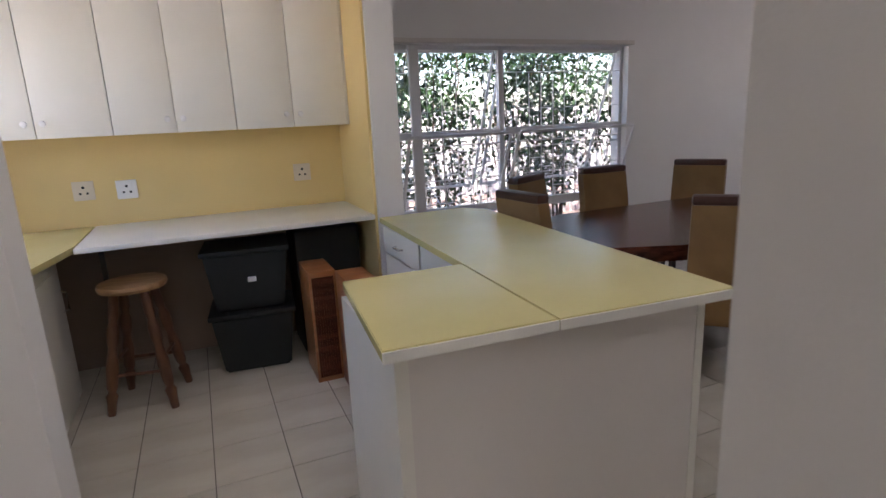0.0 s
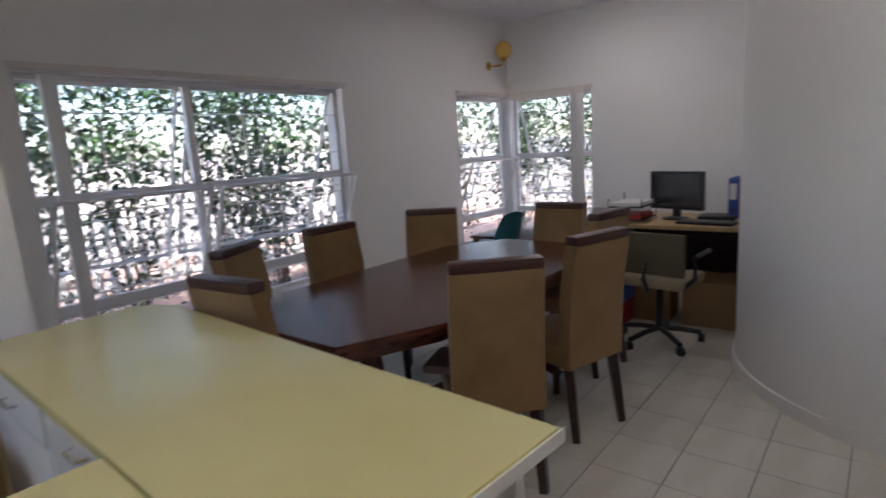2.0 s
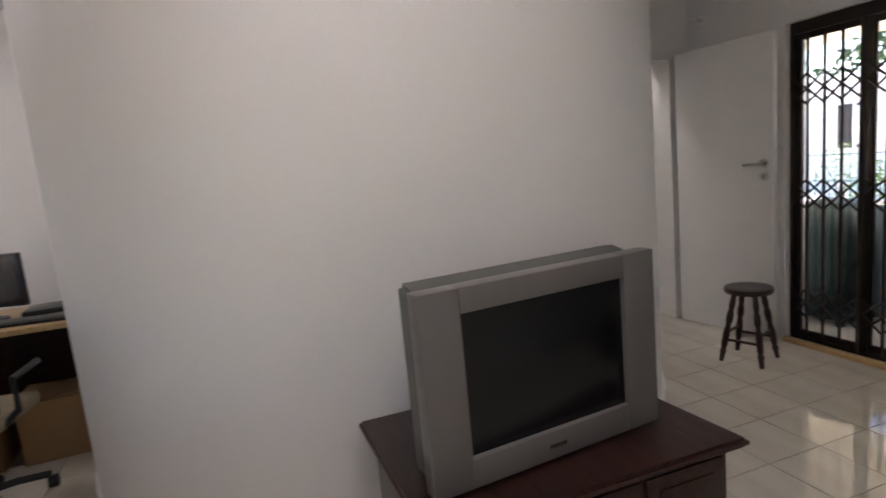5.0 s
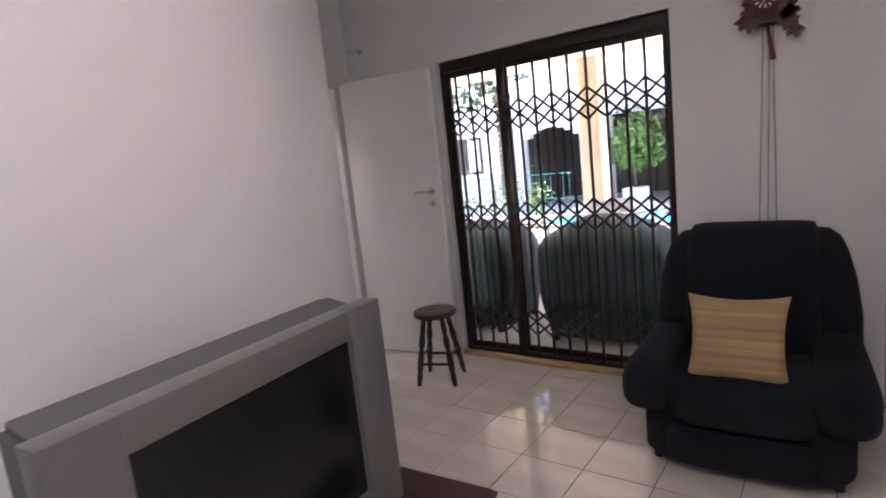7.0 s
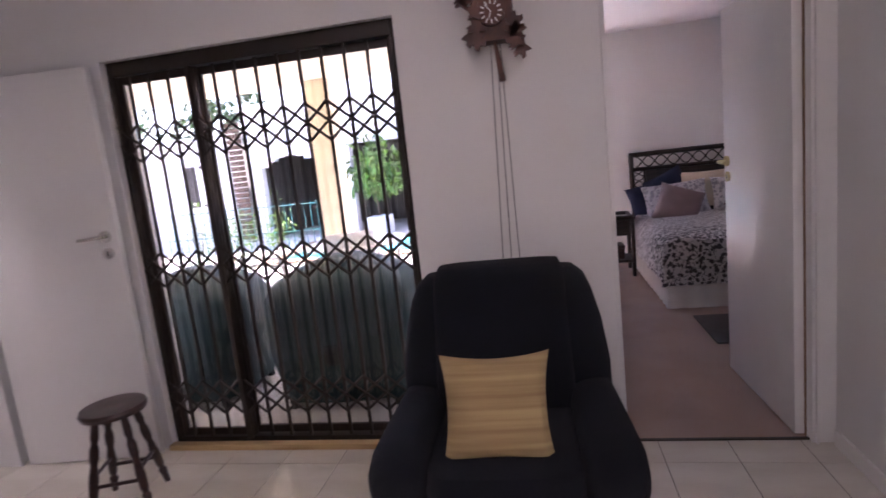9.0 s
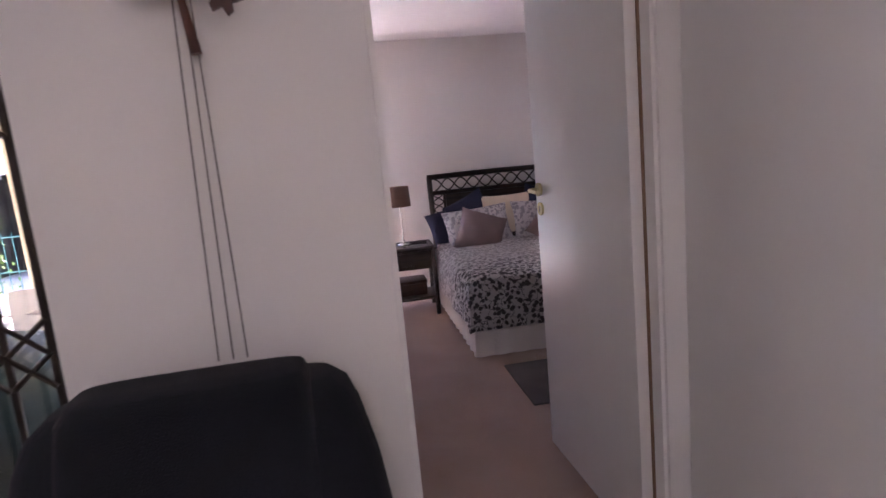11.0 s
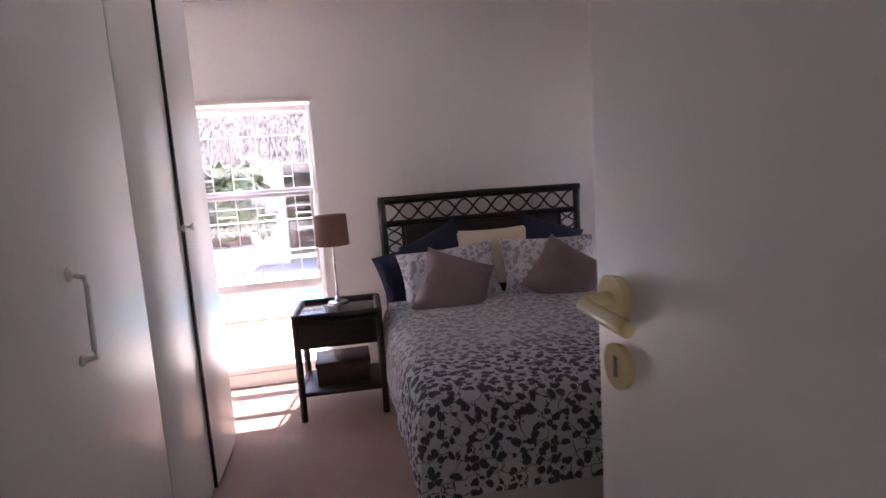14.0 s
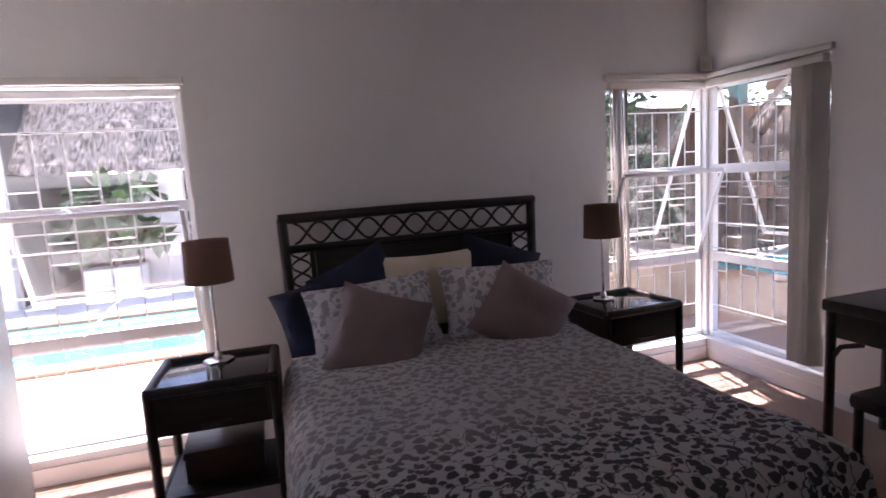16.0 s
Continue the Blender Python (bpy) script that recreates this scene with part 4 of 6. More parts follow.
part("column", rod(bmesh.new(), (0, 0, 0.1), (0, 0, 0.42), 0.025), BLACK, oc)
for s in (1, -1):
    part("armrest", tube(bmesh.new(), [(-0.1, s * 0.2, 0.43), (-0.08, s * 0.27, 0.5), (-0.08, s * 0.27, 0.64), (0.14, s * 0.27, 0.65)], 0.016), BLACK, oc)
for k in range(5):
    a = 2 * math.pi * k / 5 + 0.3
    lg = part("base_leg", tube(bmesh.new(), [(0, 0, 0.105), (0.14 * math.cos(a), 0.14 * math.sin(a), 0.095), (0.27 * math.cos(a), 0.27 * math.sin(a), 0.07)], 0.018), BLACK, oc)
    part("castor", lathe(bmesh.new(), [(0.01, -0.022), (0.03, -0.02), (0.03, 0.02), (0.01, 0.022)], 14, Matrix.Translation((0.275 * math.cos(a), 0.275 * math.sin(a), 0.031)) @ Matrix.Rotation(a + 1.2, 4, "Z") @ Matrix.Rotation(radians(90), 4, "X")), BLACK, lg)
for x, y, sx, sy, sz, lab in ((4.62, 1.50, 0.3, 0.36, 0.34, "brown cardboard box under the desk"), (4.60, 1.90, 0.3, 0.26, 0.30, "brown cardboard box beside another under the desk")):
    c = thing("cardboard_box", pose(x, y, 0, 0, 0, 3), lab, "box", "boxes under the desk")
    part("body", B((-sx / 2, -sy / 2, 0), (sx / 2, sy / 2, sz), 0.004), CARD, c)
    for s in (1, -1):
        part("flap", B((-sx / 2, s * 0.002 if s > 0 else -sy / 2, sz + 0.0005), (sx / 2, sy / 2 if s > 0 else -0.002, sz + 0.005), 0, Matrix.Translation((0, 0, sz)) @ Matrix.Rotation(radians(4 * s), 4, "X") @ Matrix.Translation((0, 0, -sz + 0.006))), CARD, c)
for i, mt in enumerate((REDP, BLUEP)):
    c = thing("storage_box", pose(4.32, 2.15, 0.17 * i), ("red" if i == 0 else "blue") + " plastic box in a stack beside the desk", "box", "plastic boxes beside the desk")
    part("body", B((-0.15, -0.11, 0), (0.15, 0.11, 0.15), 0.01), mt, c)
    part("lid", B((-0.16, -0.12, 0.1505), (0.16, 0.12, 0.168), 0.005), mt, c)

sconce = thing("wall_lamp", pose(5.74, 4.14, 2.29), "brass wall lamp with an amber glass globe, off", "wall lamp")
part("backplate", lathe(bmesh.new(), [(0.05, 0.0005), (0.045, 0.012), (0.02, 0.02)], 20, pose(0, 0, 0, 90, 0, 0)), BRASS, sconce)
part("arm", tube(bmesh.new(), [(0, -0.01, 0), (0, -0.1, -0.01), (0.03, -0.15, 0.0), (0.06, -0.17, 0.05)], 0.011), BRASS, sconce)
part("gallery", lathe(bmesh.new(), [(0.02, 0), (0.045, 0.02), (0.05, 0.035)], 20, pose(0.06, -0.17, 0.04)), BRASS, sconce)
part("globe", lathe(bmesh.new(), [(0.04, 0)] + [(0.095 * math.sin(a), 0.085 - 0.095 * math.cos(a)) for a in np.linspace(0.5, 3.0, 12)], 24, pose(0.06, -0.17, 0.075)), AMBER, sconce)


def sensor(m, label):
    s = thing("alarm_sensor", m, label, "sensor")
    part("case", B((-0.035, -0.045, -0.05), (0.035, 0.0, 0.05), 0.01), OFFWHITE, s)
    part("lens", B((-0.025, -0.0465, -0.03), (0.025, -0.0452, 0.01)), CREAMPIL, s)


sensor(pose(6.10, 4.10, 2.08, 0, 0, -45), "small white alarm sensor above the corner window")
sensor(pose(-2.15, -7.05, 2.02, 0, 0, 135), "small white alarm sensor above the bedroom corner window")
cl = thing("ceiling_light", pose(4.88, 2.62, LC), "square white ceiling light, lit, also copied out of view as added fill", "ceiling light", "ceiling lights")
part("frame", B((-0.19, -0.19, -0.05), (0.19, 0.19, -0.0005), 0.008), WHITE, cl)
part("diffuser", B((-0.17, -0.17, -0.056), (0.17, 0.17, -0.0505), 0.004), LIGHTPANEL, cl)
# Added fill: unseen copies brighten kitchen side, living room, passage and lobby.
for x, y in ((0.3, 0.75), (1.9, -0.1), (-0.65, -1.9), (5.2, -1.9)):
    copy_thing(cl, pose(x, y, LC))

# ---- television corner ----
c = thing("tv_cabinet", pose(2.23, -0.92, 0), "dark mahogany television cabinet with a moulded top", "cabinet")
part("top", prism(bmesh.new(), [(-0.01, 0), (0.74, 0.05), (0.74, 1.035), (0.0, 1.02)], 0.465, 0.497, 0.010), DARKWOOD, c)
part("body", B((0.03, 0.05, 0.09), (0.70, 0.99, 0.464), 0.004), DARKWOOD, c)
part("plinth", B((0.015, 0.035, 0), (0.71, 1.005, 0.089), 0.012), DARKWOOD, c)
for y0, y1 in ((0.08, 0.36), (0.38, 0.66), (0.68, 0.96)):
    d = part("door", B((0.012, y0, 0.11), (0.028, y1, 0.45), 0.004), DARKWOOD, c)
    part("panel", B((0.006, y0 + 0.045, 0.15), (0.0115, y1 - 0.045, 0.41), 0.002), DARKWOOD, d)
    part("knob", lathe(bmesh.new(), [(0.005, 0), (0.012, 0.012), (0.004, 0.022)], 12, pose(0.012, y1 - 0.025, 0.28, 0, -90, 0)), BRASS, d)
part("scroll", lathe(bmesh.new(), [(0.035, -0.03), (0.04, 0), (0.035, 0.03)], 20, pose(0.35, 1.01, 0.05, 90, 0, 0)), DARKWOOD, c)

tv = thing("television", pose(2.41, -0.36, 0.497, 0, 0, 6), "old silver tube television standing on the cabinet", "television")
H2 = 0.575
bm = bmesh.new()
for lo, hi in (((-0.03, -0.40, 0.015), (0.03, -0.28, H2)), ((-0.03, 0.28, 0.015), (0.03, 0.40, H2)), ((-0.03, -0.28, 0.015), (0.03, 0.28, 0.10)), ((-0.03, -0.28, 0.505), (0.03, 0.28, H2))):
    box(bm, lo, hi, 0.003)
part("bezel", bm, SILVER, tv)
part("screen", box(bmesh.new(), (-0.012, -0.281, 0.099), (0.02, 0.281, 0.506), 0.004), SCREEN, tv)
bm = bmesh.new()
a = [bm.verts.new((0.0305, y, z)) for y, z in ((-0.385, 0.03), (0.385, 0.03), (0.385, 0.56), (-0.385, 0.56))]
b_ = [bm.verts.new((0.13, y, z)) for y, z in ((-0.385, 0.03), (0.385, 0.03), (0.385, 0.582), (-0.385, 0.582))]
e_ = [bm.verts.new((0.46, y, z)) for y, z in ((-0.22, 0.03), (0.22, 0.03), (0.22, 0.42), (-0.22, 0.42))]
for p_, q_ in ((a, b_), (b_, e_)):
    for i in range(4):
        bm.faces.new((p_[i], p_[(i + 1) % 4], q_[(i + 1) % 4], q_[i]))
bm.faces.new(a[::-1]), bm.faces.new(e_)
bmesh.ops.bevel(bm, geom=bm.edges[:], offset=0.012, segments=2, affect="EDGES")
part("back_housing", bm, DARKPLASTIC, tv)
part("foot", B((0.0, -0.3, 0), (0.3, 0.3, 0.029), 0.004), DARKPLASTIC, tv)
part("badge", B((-0.0325, -0.03, 0.05), (-0.0302, 0.03, 0.062)), CHROME, tv)

# ---- armchair and clock ----
def padded(levels, along="z", power=0.5, seg=28):
    """A stuffed form lofted through rounded sections: (place along the axis, centre and half size across, centre and half size of the other)."""
    bm = bmesh.new()
    rings = []
    for s_, ca, ha, cb, hb in levels:
        ring = []
        for i in range(seg):
            q = 2 * math.pi * i / seg
            c_, d_ = math.cos(q), math.sin(q)
            a_ = ca + math.copysign(abs(c_) ** power, c_) * ha
            b_ = cb + math.copysign(abs(d_) ** power, d_) * hb
            ring.append(bm.verts.new((a_, b_, s_) if along == "z" else (a_, s_, b_)))
        rings.append(ring)
    for p_, q_ in zip(rings, rings[1:]):
        for i in range(seg):
            bm.faces.new((p_[i], p_[(i + 1) % seg], q_[(i + 1) % seg], q_[i]))
    bm.faces.new(rings[0][::-1])
    bm.faces.new(rings[-1])
    return bm


ac = thing("armchair", pose(1.80, -2.42, 0, 0, 0, 2), "dark navy upholstered recliner armchair", "armchair")
part("base", padded([(0.03, 0, 0.37, 0.0, 0.37), (0.06, 0, 0.39, 0.0, 0.39), (0.20, 0, 0.39, 0.0, 0.39), (0.27, 0, 0.37, 0.0, 0.36)], power=0.3), NAVY, ac)
part("seat_cushion", padded([(0.20, 0, 0.24, 0.10, 0.28), (0.24, 0, 0.275, 0.10, 0.335), (0.34, 0, 0.285, 0.10, 0.35), (0.39, 0, 0.275, 0.09, 0.33), (0.415, 0, 0.23, 0.08, 0.27), (0.42, 0, 0.12, 0.08, 0.15)], power=0.4), NAVY, ac)
part("footrest", padded([(0.05, 0, 0.25, 0.37, 0.05), (0.08, 0, 0.27, 0.385, 0.06), (0.18, 0, 0.27, 0.39, 0.06), (0.215, 0, 0.25, 0.38, 0.045)], power=0.4), NAVY, ac)
part("backrest", padded([(0.30, 0, 0.40, -0.20, 0.13), (0.42, 0, 0.425, -0.21, 0.15), (0.55, 0, 0.425, -0.225, 0.15), (0.70, 0, 0.405, -0.25, 0.145), (0.82, 0, 0.375, -0.275, 0.135), (0.88, 0, 0.35, -0.29, 0.115), (0.915, 0, 0.31, -0.295, 0.08), (0.922, 0, 0.24, -0.295, 0.04)], power=0.5), NAVY, ac)
part("back_pad", padded([(0.36, 0, 0.25, -0.10, 0.09), (0.45, 0, 0.275, -0.12, 0.11), (0.60, 0, 0.275, -0.155, 0.105), (0.70, 0, 0.275, -0.185, 0.11), (0.84, 0, 0.27, -0.225, 0.115), (0.92, 0, 0.265, -0.25, 0.11), (0.95, 0, 0.25, -0.265, 0.08), (0.958, 0, 0.2, -0.27, 0.04)], power=0.42), NAVY, ac)
for s in (1, -1):
    x = s * 0.333
    part("arm", padded([(-0.26, x, 0.07, 0.39, 0.08), (-0.22, x, 0.09, 0.39, 0.11), (0.0, x * 1.02, 0.095, 0.385, 0.115), (0.2, x * 1.05, 0.10, 0.37, 0.115), (0.31, x * 1.06, 0.105, 0.36, 0.115), (0.38, x * 1.06, 0.10, 0.35, 0.10), (0.42, x * 1.06, 0.075, 0.345, 0.07), (0.435, x * 1.06, 0.03, 0.345, 0.03)], "y", 0.7), NAVY, ac)
    for y in (-0.33, 0.30):
        part("foot", rod(bmesh.new(), (s * 0.33, y, 0), (s * 0.33, y, 0.05), 0.02), BLACK, ac)
cu = thing("cushion", pose(1.805, -2.165, 0.555, 0, 0, 2) @ pose(0, 0, 0, 20, 0, 0), "gold striped square cushion on the armchair", "cushion")
part("cover", cushion(bmesh.new(), 0.38, 0.37, 0.12), STRIPE, cu)

ck = thing("cuckoo_clock", pose(1.75, -2.92, 1.96), "carved brown wooden cuckoo clock with hanging chains", "clock")
bm = bmesh.new()
box(bm, (-0.085, 0.002, -0.1), (0.085, 0.10, 0.12), 0.006)
part("case", bm, CLOCKWOOD, ck)
for s in (1, -1):
    part("roof", box(bmesh.new(), (0, 0.0015, -0.012), (0.17, 0.13, 0.012), 0.004, pose(0, 0, 0.22, 0, 42 if s > 0 else 138, 0)), CLOCKWOOD, ck)
rnd = random.Random(4)
for s in (1, -1):
    for k in range(9):
        a = rnd.uniform(0, 6.28)
        cx_, cz_ = s * rnd.uniform(0.06, 0.12), rnd.uniform(-0.16, 0.14)
        bm = bmesh.new()
        ring = []
        for i in range(14):
            q = 2 * math.pi * i / 14
            rr = 0.045 * (0.72 + 0.28 * math.cos(5 * q))
            ring.append((cx_ + rr * math.cos(q + a), cz_ + rr * math.sin(q + a)))
        v0 = [bm.verts.new((x, 0.085 + 0.01 * (k % 3), z)) for x, z in ring]
        v1 = [bm.verts.new((x, 0.10 + 0.01 * (k % 3), z)) for x, z in ring]
        bm.faces.new(v0), bm.faces.new(v1[::-1])
        for i in range(14):
            bm.faces.new((v0[i], v0[(i + 1) % 14], v1[(i + 1) % 14], v1[i]))
        part("carved_leaf", bm, CLOCKWOOD, ck)
dl = part("dial", lathe(bmesh.new(), [(0.055, 0.10), (0.055, 0.118), (0.045, 0.122)], 28, pose(0, 0, 0.01, -90, 0, 0)), CLOCKWOOD, ck)
bm = bmesh.new()
for k in range(12):
    a = 2 * math.pi * k / 12
    box(bm, (-0.003, 0.122, 0.03), (0.003, 0.124, 0.046), 0, pose(0, 0, 0.01) @ pose(0, 0, 0, 0, math.degrees(a), 0))
part("numerals", bm, PAPER, dl)
bm = bmesh.new()
box(bm, (-0.002, 0.125, 0), (0.002, 0.127, 0.035), 0, pose(0, 0, 0.01, 0, 40, 0))
box(bm, (-0.002, 0.125, 0), (0.002, 0.127, 0.026), 0, pose(0, 0, 0.01, 0, 160, 0))
part("clock_hand", bm, PAPER, dl)
part("pendulum", rod(bmesh.new(), (0.0, 0.05, -0.1), (-0.02, 0.05, -0.26), 0.008, 0.014), CLOCKWOOD, ck)
for x0, x1 in ((0.02, 0.05), (-0.005, 0.012), (-0.02, -0.025)):
    bm = bmesh.new()
    for i in range(70):
        z = -0.1 - i * 0.0135
        x = x0 + (x1 - x0) * i / 70
        box(bm, (x - 0.0022, 0.03 - 0.0012, z - 0.007), (x + 0.0022, 0.03 + 0.0012, z + 0.007), 0)
    part("chain", bm, SILVER, ck)


# ---- bedroom ----
seams = [-3.012, -4.08, -5.16, -5.70, -6.20]
for k, (a, b) in enumerate(zip(seams, seams[1:])):
    wdb = thing("wardrobe", pose(1.60, 0, 0), "white fitted wardrobe unit with tall flush door", "wardrobe", "fitted wardrobes along the bedroom wall")
    part("body", B((0.024, b + 0.001, 0.0), (0.495, a - 0.001, 2.57), 0.002), WHITE, wdb)
    gap = 0.016 if k == 3 else 0.003
    d = part("door", B((-0.012 if k == 3 else 0.0, b + 0.002, 0.02), (0.021, a - gap, 2.36), 0.003), WHITE, wdb)
    part("top_door", B((0.0, b + 0.002, 2.37), (0.021, a - gap, 2.56), 0.003), WHITE, wdb)
    if k in (1, 0):
        y = -4.655 if k else -3.61
        bm = tube(bmesh.new(), [(-0.001, y, 1.20), (-0.035, y, 1.19), (-0.04, y, 1.17), (-0.035, y, 1.0), (-0.04, y, 0.98), (-0.001, y, 0.975)], 0.007)
        lathe(bm, [(0.018, 0), (0.02, 0.006), (0.01, 0.014)], 14, pose(0.0, y, 1.20, 0, -90, 0))
        lathe(bm, [(0.014, 0), (0.015, 0.006), (0.008, 0.012)], 14, pose(0.0, y, 0.975, 0, -90, 0))
        part("handle", bm, WHITE, d)
    # Black strip added in the door gap, painting its shadow.
    if k == 3:
        part("gap_shade", B((-0.011, a - gap + 0.0005, 0.02), (0.02, a - 0.004, 2.56)), BLACK, wdb, "black strip painted as the shadow gap between the doors")
    if k == 2:
        knob(d, 0.0, b + 0.045, 1.23, Matrix.Rotation(radians(-90), 4, "Y"))
    if k == 3:
        knob(d, -0.012, a - 0.05, 1.23, Matrix.Rotation(radians(-90), 4, "Y"))

bed = thing("bed", pose(-0.06, 0, 0), "double bed base with white valance", "bed")
part("base", B((-0.72, -6.88, 0.10), (0.72, -5.06, 0.30), 0.02), VALANCE, bed)
part("mattress", box(bmesh.new(), (-0.73, -6.89, 0.301), (0.73, -5.05, 0.53), 0.05), VALANCE, bed)
bm = bmesh.new()
loop = []
per = [(-0.735, -6.88), (-0.735, -5.045), (0.735, -5.045), (0.735, -6.88)]
for (x0, y0), (x1, y1) in zip(per, per[1:]):
    n = int(math.hypot(x1 - x0, y1 - y0) / 0.02)
    for i in range(n):
        f = i / n
        nx, ny = (y1 - y0), -(x1 - x0)
        L = math.hypot(nx, ny)
        wv = 0.008 * math.sin(f * n * 0.9) + 0.006 * noise.noise((f * n * 0.2, x0, y0))
        loop.append((x0 + (x1 - x0) * f, y0 + (y1 - y0) * f, wv, nx / L, ny / L))
lo_, hi_ = [], []
for x, y, wv, nx, ny in loop:
    lo_.append(bm.verts.new((x - nx * (wv + 0.012), y - ny * (wv + 0.012), 0.012)))
    hi_.append(bm.verts.new((x - nx * 0.004, y - ny * 0.004, 0.31)))
for i in range(len(loop) - 1):
    bm.faces.new((lo_[i], lo_[i + 1], hi_[i + 1], hi_[i]))
part("valance", bm, VALANCE, bed, "gathered white valance")

hbd = thing("headboard", pose(-0.075, -6.985, 0), "dark rattan headboard with crossed lattice", "headboard")
for s in (1, -1):
    part("post", rod(bmesh.new(), (s * 0.70, 0, 0), (s * 0.715, 0, 1.225), 0.027, seg=12), RATTAN, hbd)
part("top_rail", tube(bmesh.new(), [(-0.735, 0, 1.225), (0, 0, 1.232), (0.735, 0, 1.225)], 0.027, 12), RATTAN, hbd)
part("mid_rail", rod(bmesh.new(), (-0.70, 0, 1.065), (0.70, 0, 1.065), 0.022), RATTAN, hbd)
for i in range(5):
    x0 = -0.66 + i * 0.264
    for s in (1, -1):
        pts_ = [(x0 + 0.264 * f, 0.008 * s, 1.145 + s * 0.055 * math.cos(f * 2 * math.pi)) for f in np.linspace(0, 1, 13)]
        part("lattice_cane", tube(bmesh.new(), pts_, 0.0075, 6), RATTAN, hbd)
part("woven_panel", B((-0.56, -0.01, 0.35), (0.56, 0.01, 1.045), 0.004), RATTAN, hbd)
for s in (1, -1):
    part("stile", rod(bmesh.new(), (s * 0.575, 0, 0.3), (s * 0.575, 0, 1.05), 0.014), RATTAN, hbd)
    for i in range(4):
        z0 = 0.43 + i * 0.155
        for q in (1, -1):
            pts_ = [(s * 0.638 + q * 0.05 * math.cos(f * 2 * math.pi), 0.008 * q, z0 + 0.155 * f) for f in np.linspace(0, 1, 9)]
            part("lattice_cane", tube(bmesh.new(), pts_, 0.0065, 6), RATTAN, hbd)

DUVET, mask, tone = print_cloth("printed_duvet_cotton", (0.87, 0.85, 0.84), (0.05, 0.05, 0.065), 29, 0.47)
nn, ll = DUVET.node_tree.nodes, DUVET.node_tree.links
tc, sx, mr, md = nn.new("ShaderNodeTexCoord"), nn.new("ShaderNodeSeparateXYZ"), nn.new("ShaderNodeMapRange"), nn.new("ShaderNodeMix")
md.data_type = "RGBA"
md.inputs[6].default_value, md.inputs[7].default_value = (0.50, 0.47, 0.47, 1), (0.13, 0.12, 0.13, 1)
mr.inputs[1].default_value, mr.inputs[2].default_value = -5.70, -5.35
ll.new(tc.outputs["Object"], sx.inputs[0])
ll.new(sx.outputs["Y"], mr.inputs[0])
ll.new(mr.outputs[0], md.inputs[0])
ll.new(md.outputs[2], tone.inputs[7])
PILPRINT, _, _ = print_cloth("printed_pillow_cotton", (0.64, 0.62, 0.63), (0.34, 0.33, 0.36), 26, 0.42)
dv = thing("duvet", pose(-0.06, 0, 0), "white duvet printed with grey leaves, spread over the bed", "duvet")
bm = bmesh.new()
gx, gy = 44, 50
g = []
for i in range(gx + 1):
    row = []
    for j in range(gy + 1):
        u = -1.06 + 2.12 * i / gx
        v = -6.62 + 1.98 * j / gy
        hx, hy = 0.75, -5.03
        dx, dy = max(0, abs(u) - hx), max(0, v - hy)
        drop = dx + dy
        x = math.copysign(min(abs(u), hx), u) + math.copysign(0.05 * (1 - math.exp(-dx * 9)) + 0.025 * noise.noise((v * 5, 1, dx)) * min(1, dx * 8), u) * (1 if dx else 0)
        y = min(v, hy) + (0.05 * (1 - math.exp(-dy * 9)) + 0.03 * noise.noise((u * 5, 5, dy)) * min(1, dy * 8)) * (1 if dy else 0)
        e = max(0, 1 - (min(hx - min(abs(u), hx), hy - min(v, hy)) / 0.09))
        z = 0.585 - 0.03 * e ** 2 + 0.014 * noise.noise((u * 3.2, v * 3.2, 0)) + 0.006 * noise.noise((u * 9, v * 9, 4)) - min(drop, 0.36) * 0.95
        row.append(bm.verts.new((x, y, max(z, 0.2 + 0.02 * noise.noise((u * 4, v * 4, 2))))))
    g.append(row)
for i in range(gx):
    for j in range(gy):
        bm.faces.new((g[i][j], g[i + 1][j], g[i + 1][j + 1], g[i][j + 1]))
bmesh.ops.solidify(bm, geom=bm.faces[:], thickness=0.012)
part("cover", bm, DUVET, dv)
bm = bmesh.new()
tube(bm, [(x, -6.60 + 0.01 * noise.noise((x * 4, 0, 0)), 0.578 + 0.014 * noise.noise((x * 3.2, -6.6 * 3.2, 0))) for x in np.linspace(-0.73, 0.73, 40)], 0.018, 8)
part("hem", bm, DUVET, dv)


def pillow(x, y, z, tilt, spin, w_, h_, t_, mt, label, cat="pillow", grp="", lean=0):
    c_ = thing("pillow" if cat == "pillow" else "cushion", pose(x - 0.06, y, z, 0, 0, lean) @ pose(0, 0, 0, tilt, 0, 0) @ pose(0, 0, 0, 0, spin, 0), label, cat, grp)
    part("cover", cushion(bmesh.new(), w_, h_, t_, corner=0.07), mt, c_)


pillow(0.34, -6.82, 0.82, 14, 24, 0.44, 0.40, 0.13, NAVYPIL, "navy cotton pillow leaning on the headboard", grp="navy pillows")
pillow(0.56, -6.79, 0.74, 16, 14, 0.42, 0.36, 0.13, NAVYPIL, "navy cotton pillow leaning on the headboard", grp="navy pillows")
pillow(-0.42, -6.82, 0.82, 14, -20, 0.48, 0.40, 0.13, NAVYPIL, "navy cotton pillow leaning on the headboard", grp="navy pillows")
pillow(-0.02, -6.80, 0.80, 10, 0, 0.56, 0.40, 0.13, CREAMPIL, "cream cotton pillow leaning on the headboard")
pillow(0.31, -6.66, 0.72, 24, 4, 0.66, 0.40, 0.16, PILPRINT, "white pillow printed with grey leaves", grp="printed pillows")
pillow(-0.38, -6.66, 0.73, 24, -2, 0.68, 0.40, 0.16, PILPRINT, "white pillow printed with grey leaves", grp="printed pillows")
